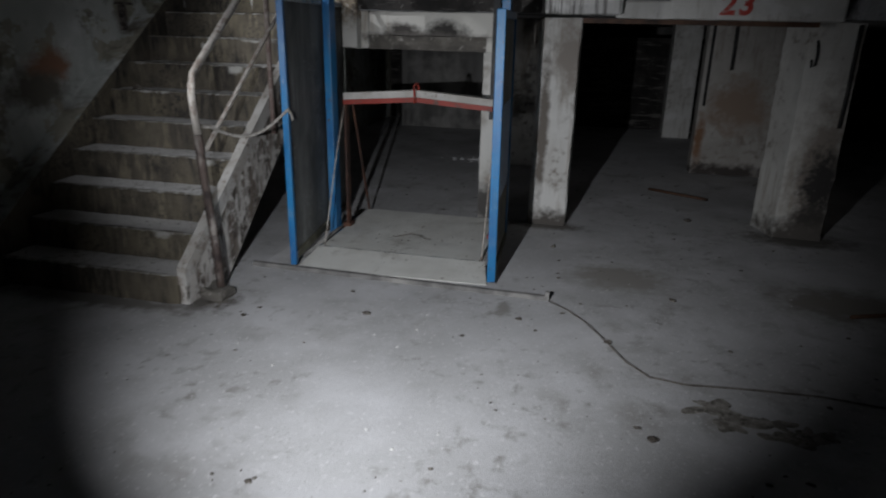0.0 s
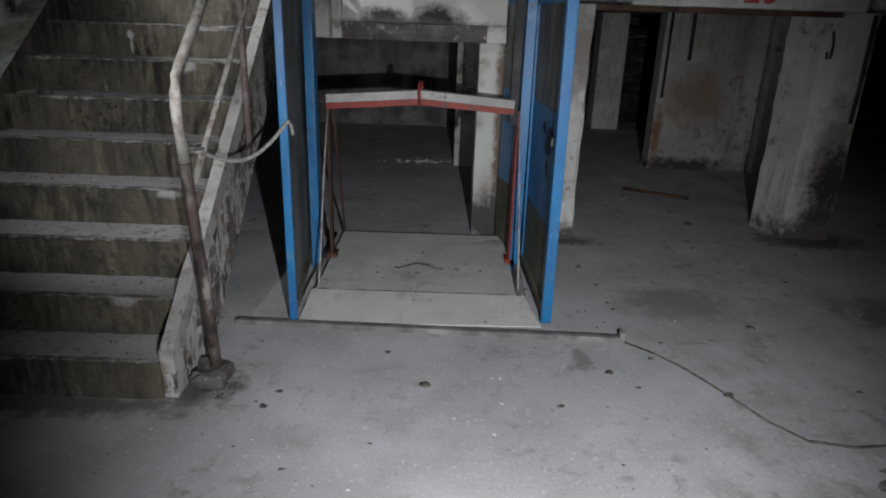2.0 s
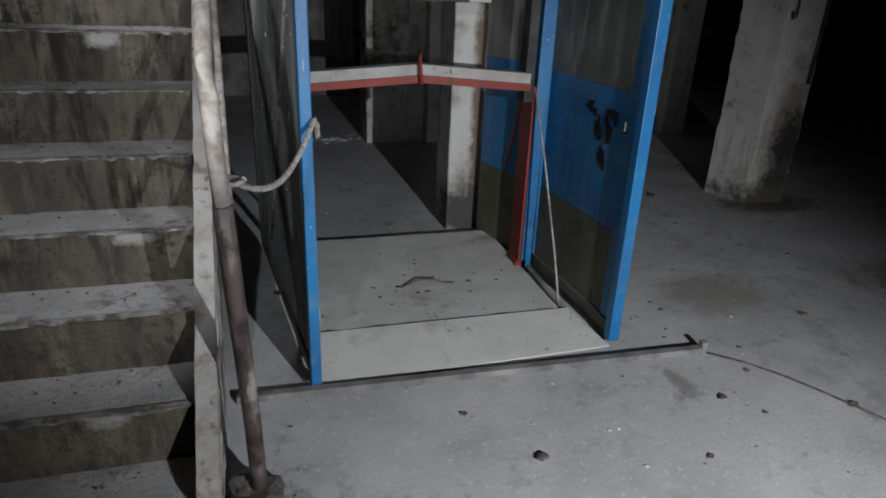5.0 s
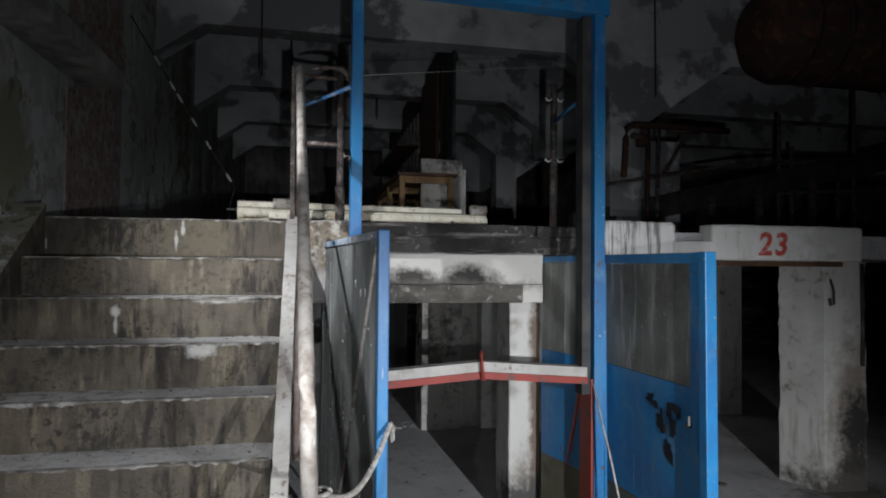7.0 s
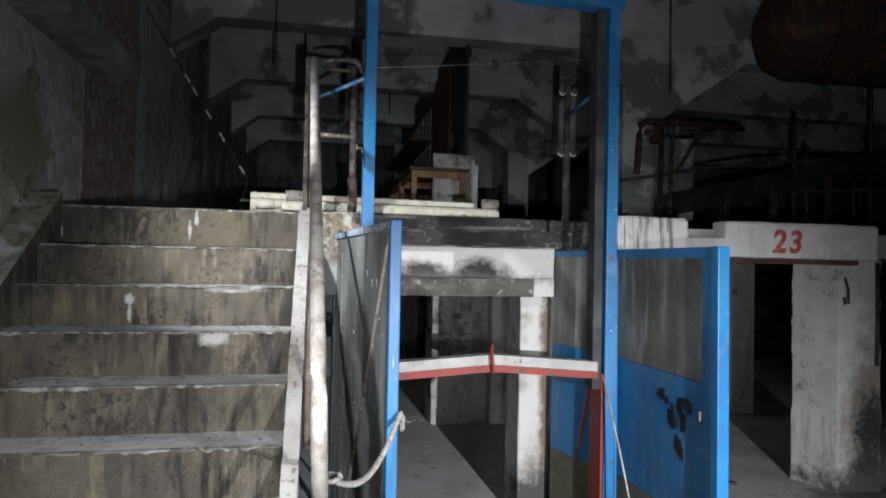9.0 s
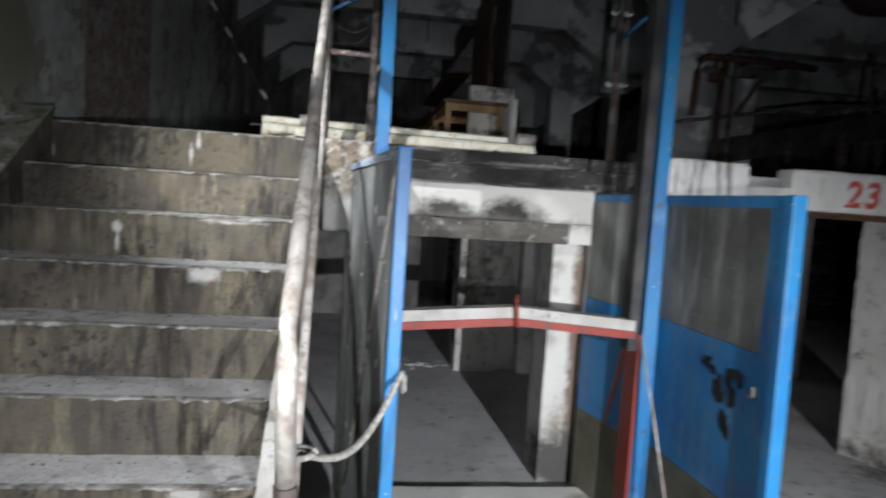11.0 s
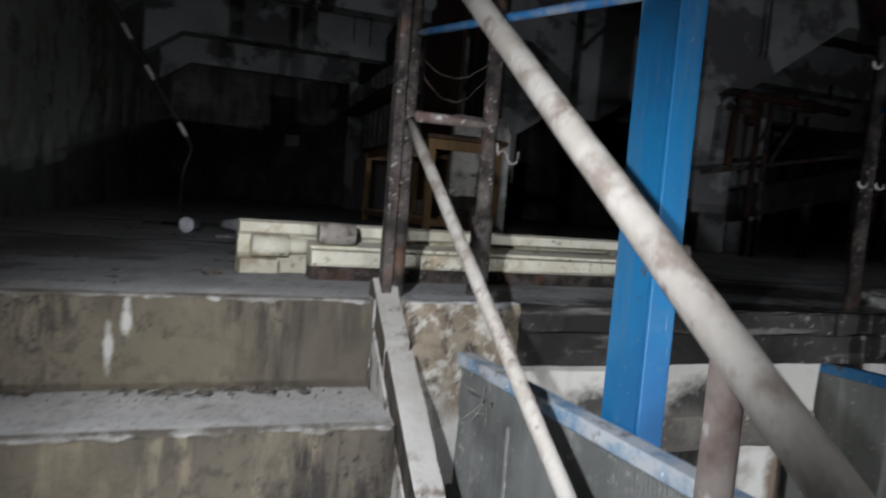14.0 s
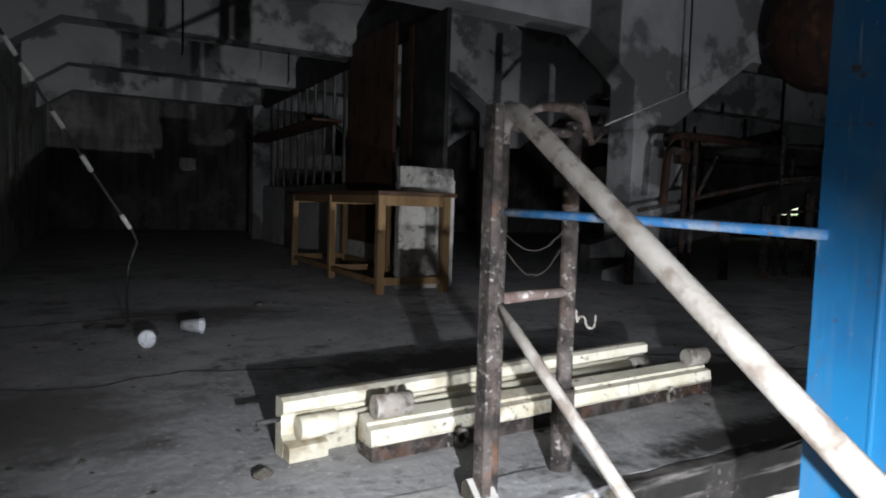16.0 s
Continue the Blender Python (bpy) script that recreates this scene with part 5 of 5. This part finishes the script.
# dark crumbs draw the line of shade behind the upper treads
bm = B()
for i in range(260):
    k = rnd.choice((6, 7, 7, 8, 8, 8))
    x = rnd.uniform(SX0 + 0.03, SX1 - 0.03)
    if noise.noise(Vector((x * 4.0, k * 2.0, 3))) < -0.15:
        continue
    crumb(bm, x, NOSE[k + 1] - 0.012 - abs(rnd.gauss(0, 0.02)), TOP[k] + 0.003, rnd.choice((0.004, 0.005, 0.007, 0.012)), i)
solo("tread_shade_crumbs", bm, DEBRIS, "dark crumbs drawing the shade line at the back of the upper treads", "dirt", kind="stuff")
for seed, pts in ((1, ((0.35, 6.62), (0.9, 6.39), (1.0, 6.32), (1.5, 6.36), (2.1, 6.25))), (2, ((0.75, 6.15), (1.12, 6.05), (1.6, 6.12))), (3, ((-2.0, 7.0), (-1.5, 6.85), (-1.2, 6.95), (-0.7, 6.8))), (4, ((-1.9, 8.0), (-1.2, 8.15), (-0.4, 8.0)))):
    bm = B()
    line = []
    for p, q in zip(pts, pts[1:]):
        for i in range(9):
            c = Vector((*p, LAND + 0.001)).lerp(Vector((*q, LAND + 0.001)), i / 9)
            line.append(c + Vector((0, 0.035 * noise.noise(Vector((c.x * 7, seed, 0))), 0)))
    tube(bm, line, [0.002 + 0.003 * abs(noise.noise(Vector((i * 0.5, seed, 2)))) for i in range(len(line))], 5)
    tagged(solo("floor_crack", bm, BLACK, "thin ragged crack in the landing floor", "crack", kind="structure"), group="landing cracks")

# mottled block under the landing rail
bm = B()
box(bm, -0.742, -0.46, 5.555, 5.73, 1.33, LAND + 0.008, 0.012)
roughen(bm, 0.035, 0.008, 11)
bm.normal_update()
for fc in bm.faces:
    fc.material_index = 1 if fc.normal.z > 0.6 else 0
solo("post_base", bm, [MOTTLED, LANDING], "mottled brown and white plaster block under the rail posts", "plinth", kind="structure")

# hook, rag and string at the landing rail
bm = B()
tube(bm, [(-0.505, 5.68, 2.145)] + arc((-0.488, 5.678, 2.115), 0.013, 180, -20, 8, X, Z) + arc((-0.461, 5.676, 2.112), 0.014, 180, 360, 8, X, Z) + [(-0.447, 5.676, 2.13)], 0.003, 7)
part("hook", bm, GREYCAP, rail, "bent steel hook")
rag = B()
tube(rag, [(-0.70, 5.65, 2.575), (-0.64, 5.66, 2.595), (-0.57, 5.67, 2.605), (-0.52, 5.69, 2.605), (-0.485, 5.69, 2.565), (-0.47, 5.69, 2.53)], [0.004, 0.009, 0.014, 0.021, 0.012, 0.006], 9, wobble=0.8)
tube(rag, [(-0.50, 5.69, 2.555), (-0.465, 5.69, 2.535), (-0.44, 5.69, 2.56), (-0.435, 5.69, 2.605)], 0.006, 7, wobble=0.4)
solo("cloth_rag", rag, NEWEL, "stiff brown rag knotted round the post top", "rag")
bm = B()
tube(bm, [Vector((-0.44, 5.69, 2.575)).lerp(Vector((4.10, 8.375, 4.02)), i / 12) - Vector((0, 0, 0.05 * math.sin(math.pi * i / 12))) for i in range(13)], 0.0018, 5)
solo("string", bm, ROPE, "thin pale string stretched to the ceiling beam", "string")
bm = B()
for z, sag, x1 in ((2.325, 0.05, -0.53), (2.295, 0.075, -0.53)):
    tube(bm, [(-0.735 + (x1 + 0.735) * i / 16, 5.655 + 0.03 * i / 16, z + 0.02 * i / 16 - sag * math.sin(math.pi * i / 16) + 0.006 * noise.noise(Vector((i * 0.7, z * 9, 0)))) for i in range(17)], 0.0011, 5)
solo("wire_scrap", bm, RUST, "dusty loops of wire between the rail posts", "wire")

# cobwebs at the hinge of the gate
web = B()
wr = random.Random(11)
for i in range(26):
    p = Vector((-0.60 + wr.gauss(0, 0.035), 5.43 + wr.gauss(0, 0.03), 1.60 + wr.gauss(0, 0.035)))
    q = p + Vector((wr.gauss(0, 0.035), wr.gauss(0, 0.03), wr.gauss(-0.01, 0.035)))
    tube(web, [p, p.lerp(q, 0.5) - Vector((0, 0, 0.006)), q], [0.0005, wr.choice((0.0006, 0.0008, 0.0018)), 0.0004], 5, wobble=0.5)
solo("cobweb", web, GREYCAP, "dusty grey cobwebs in the corner of the gate", "cobweb", kind="stuff")

# thin rods hanging from the hall ceiling
for x, y, z0, z1 in ((2.92, 8.35, 3.35, 4.65), (-1.15, 8.42, 3.30, 4.65), (-0.9, 9.6, 3.4, 4.65), (0.2, 10.8, 3.5, 4.65)):
    bm = B()
    tube(bm, [(x, y, z1), (x + 0.01, y, z0 + 0.03), (x, y, z0)], 0.009, 6)
    solo("hanging_rod", bm, BLACK, "thin dark steel rod hanging from the ceiling", "rod", "ceiling rods")

# conduits in the low space
bm = B()
tube(bm, [(2.72, 8.225, 1.59), (2.725, 8.225, 1.13)], 0.02, 8)
solo("conduit", bm, BLACK, "short black conduit on the low wall", "conduit", "conduits")
bm = B()
tube(bm, [(2.50, 8.225, 1.59), (2.50, 8.225, 0.75)], 0.015, 8)
solo("conduit", bm, BLACK, "thin black conduit at the edge of the low wall", "conduit", "conduits")
bm = B()
tube(bm, [(3.085, 5.915, 1.57), (3.09, 5.915, 1.1), (3.085, 5.915, 0.86)], 0.014, 8)
solo("conduit", bm, BLACK, "dark conduit along the column edge", "conduit", "conduits")
bm = B()
tube(bm, [(2.835, 5.925, 1.46), (2.84, 5.90, 1.38), (2.835, 5.895, 1.29), (2.815, 5.90, 1.28), (2.81, 5.905, 1.33)], 0.008, 6)
solo("iron_hook", bm, BLACK, "dark iron hook fixed to the column", "hook")

bm = B()
box(bm, -0.73, -0.595, 3.66, 3.81, 0.0, 0.06, 0.015)
roughen(bm, 0.025, 0.03, 14)
solo("post_footing", bm, GRIME, "rough dark concrete lump round the handrail foot", "footing", kind="structure")
bm = B()
for i in range(90):
    a, r = rnd.uniform(0, 6.28), rnd.uniform(0, 1) ** 0.6
    crumb(bm, -0.66 + 0.13 * r * math.cos(a), 3.70 + 0.16 * r * math.sin(a), 0, rnd.uniform(0.003, 0.013) * (1.3 - r), i)
solo("mortar_rubble", bm, DEBRIS, "crumbled mortar and dirt round the post foot", "rubble", kind="stuff")

bm = B()
for i in range(70):
    x, y = rnd.gauss(0.15, 0.22), rnd.gauss(5.0, 0.2)
    if -0.35 < x < 0.62 and 4.68 < y < 5.6:
        crumb(bm, x, y, 0.044, rnd.choice((0.003, 0.003, 0.004, 0.007)), i)
solo("platform_dirt", bm, DEBRIS, "scattered crumbs of dirt on the hoist platform", "dirt", kind="stuff")
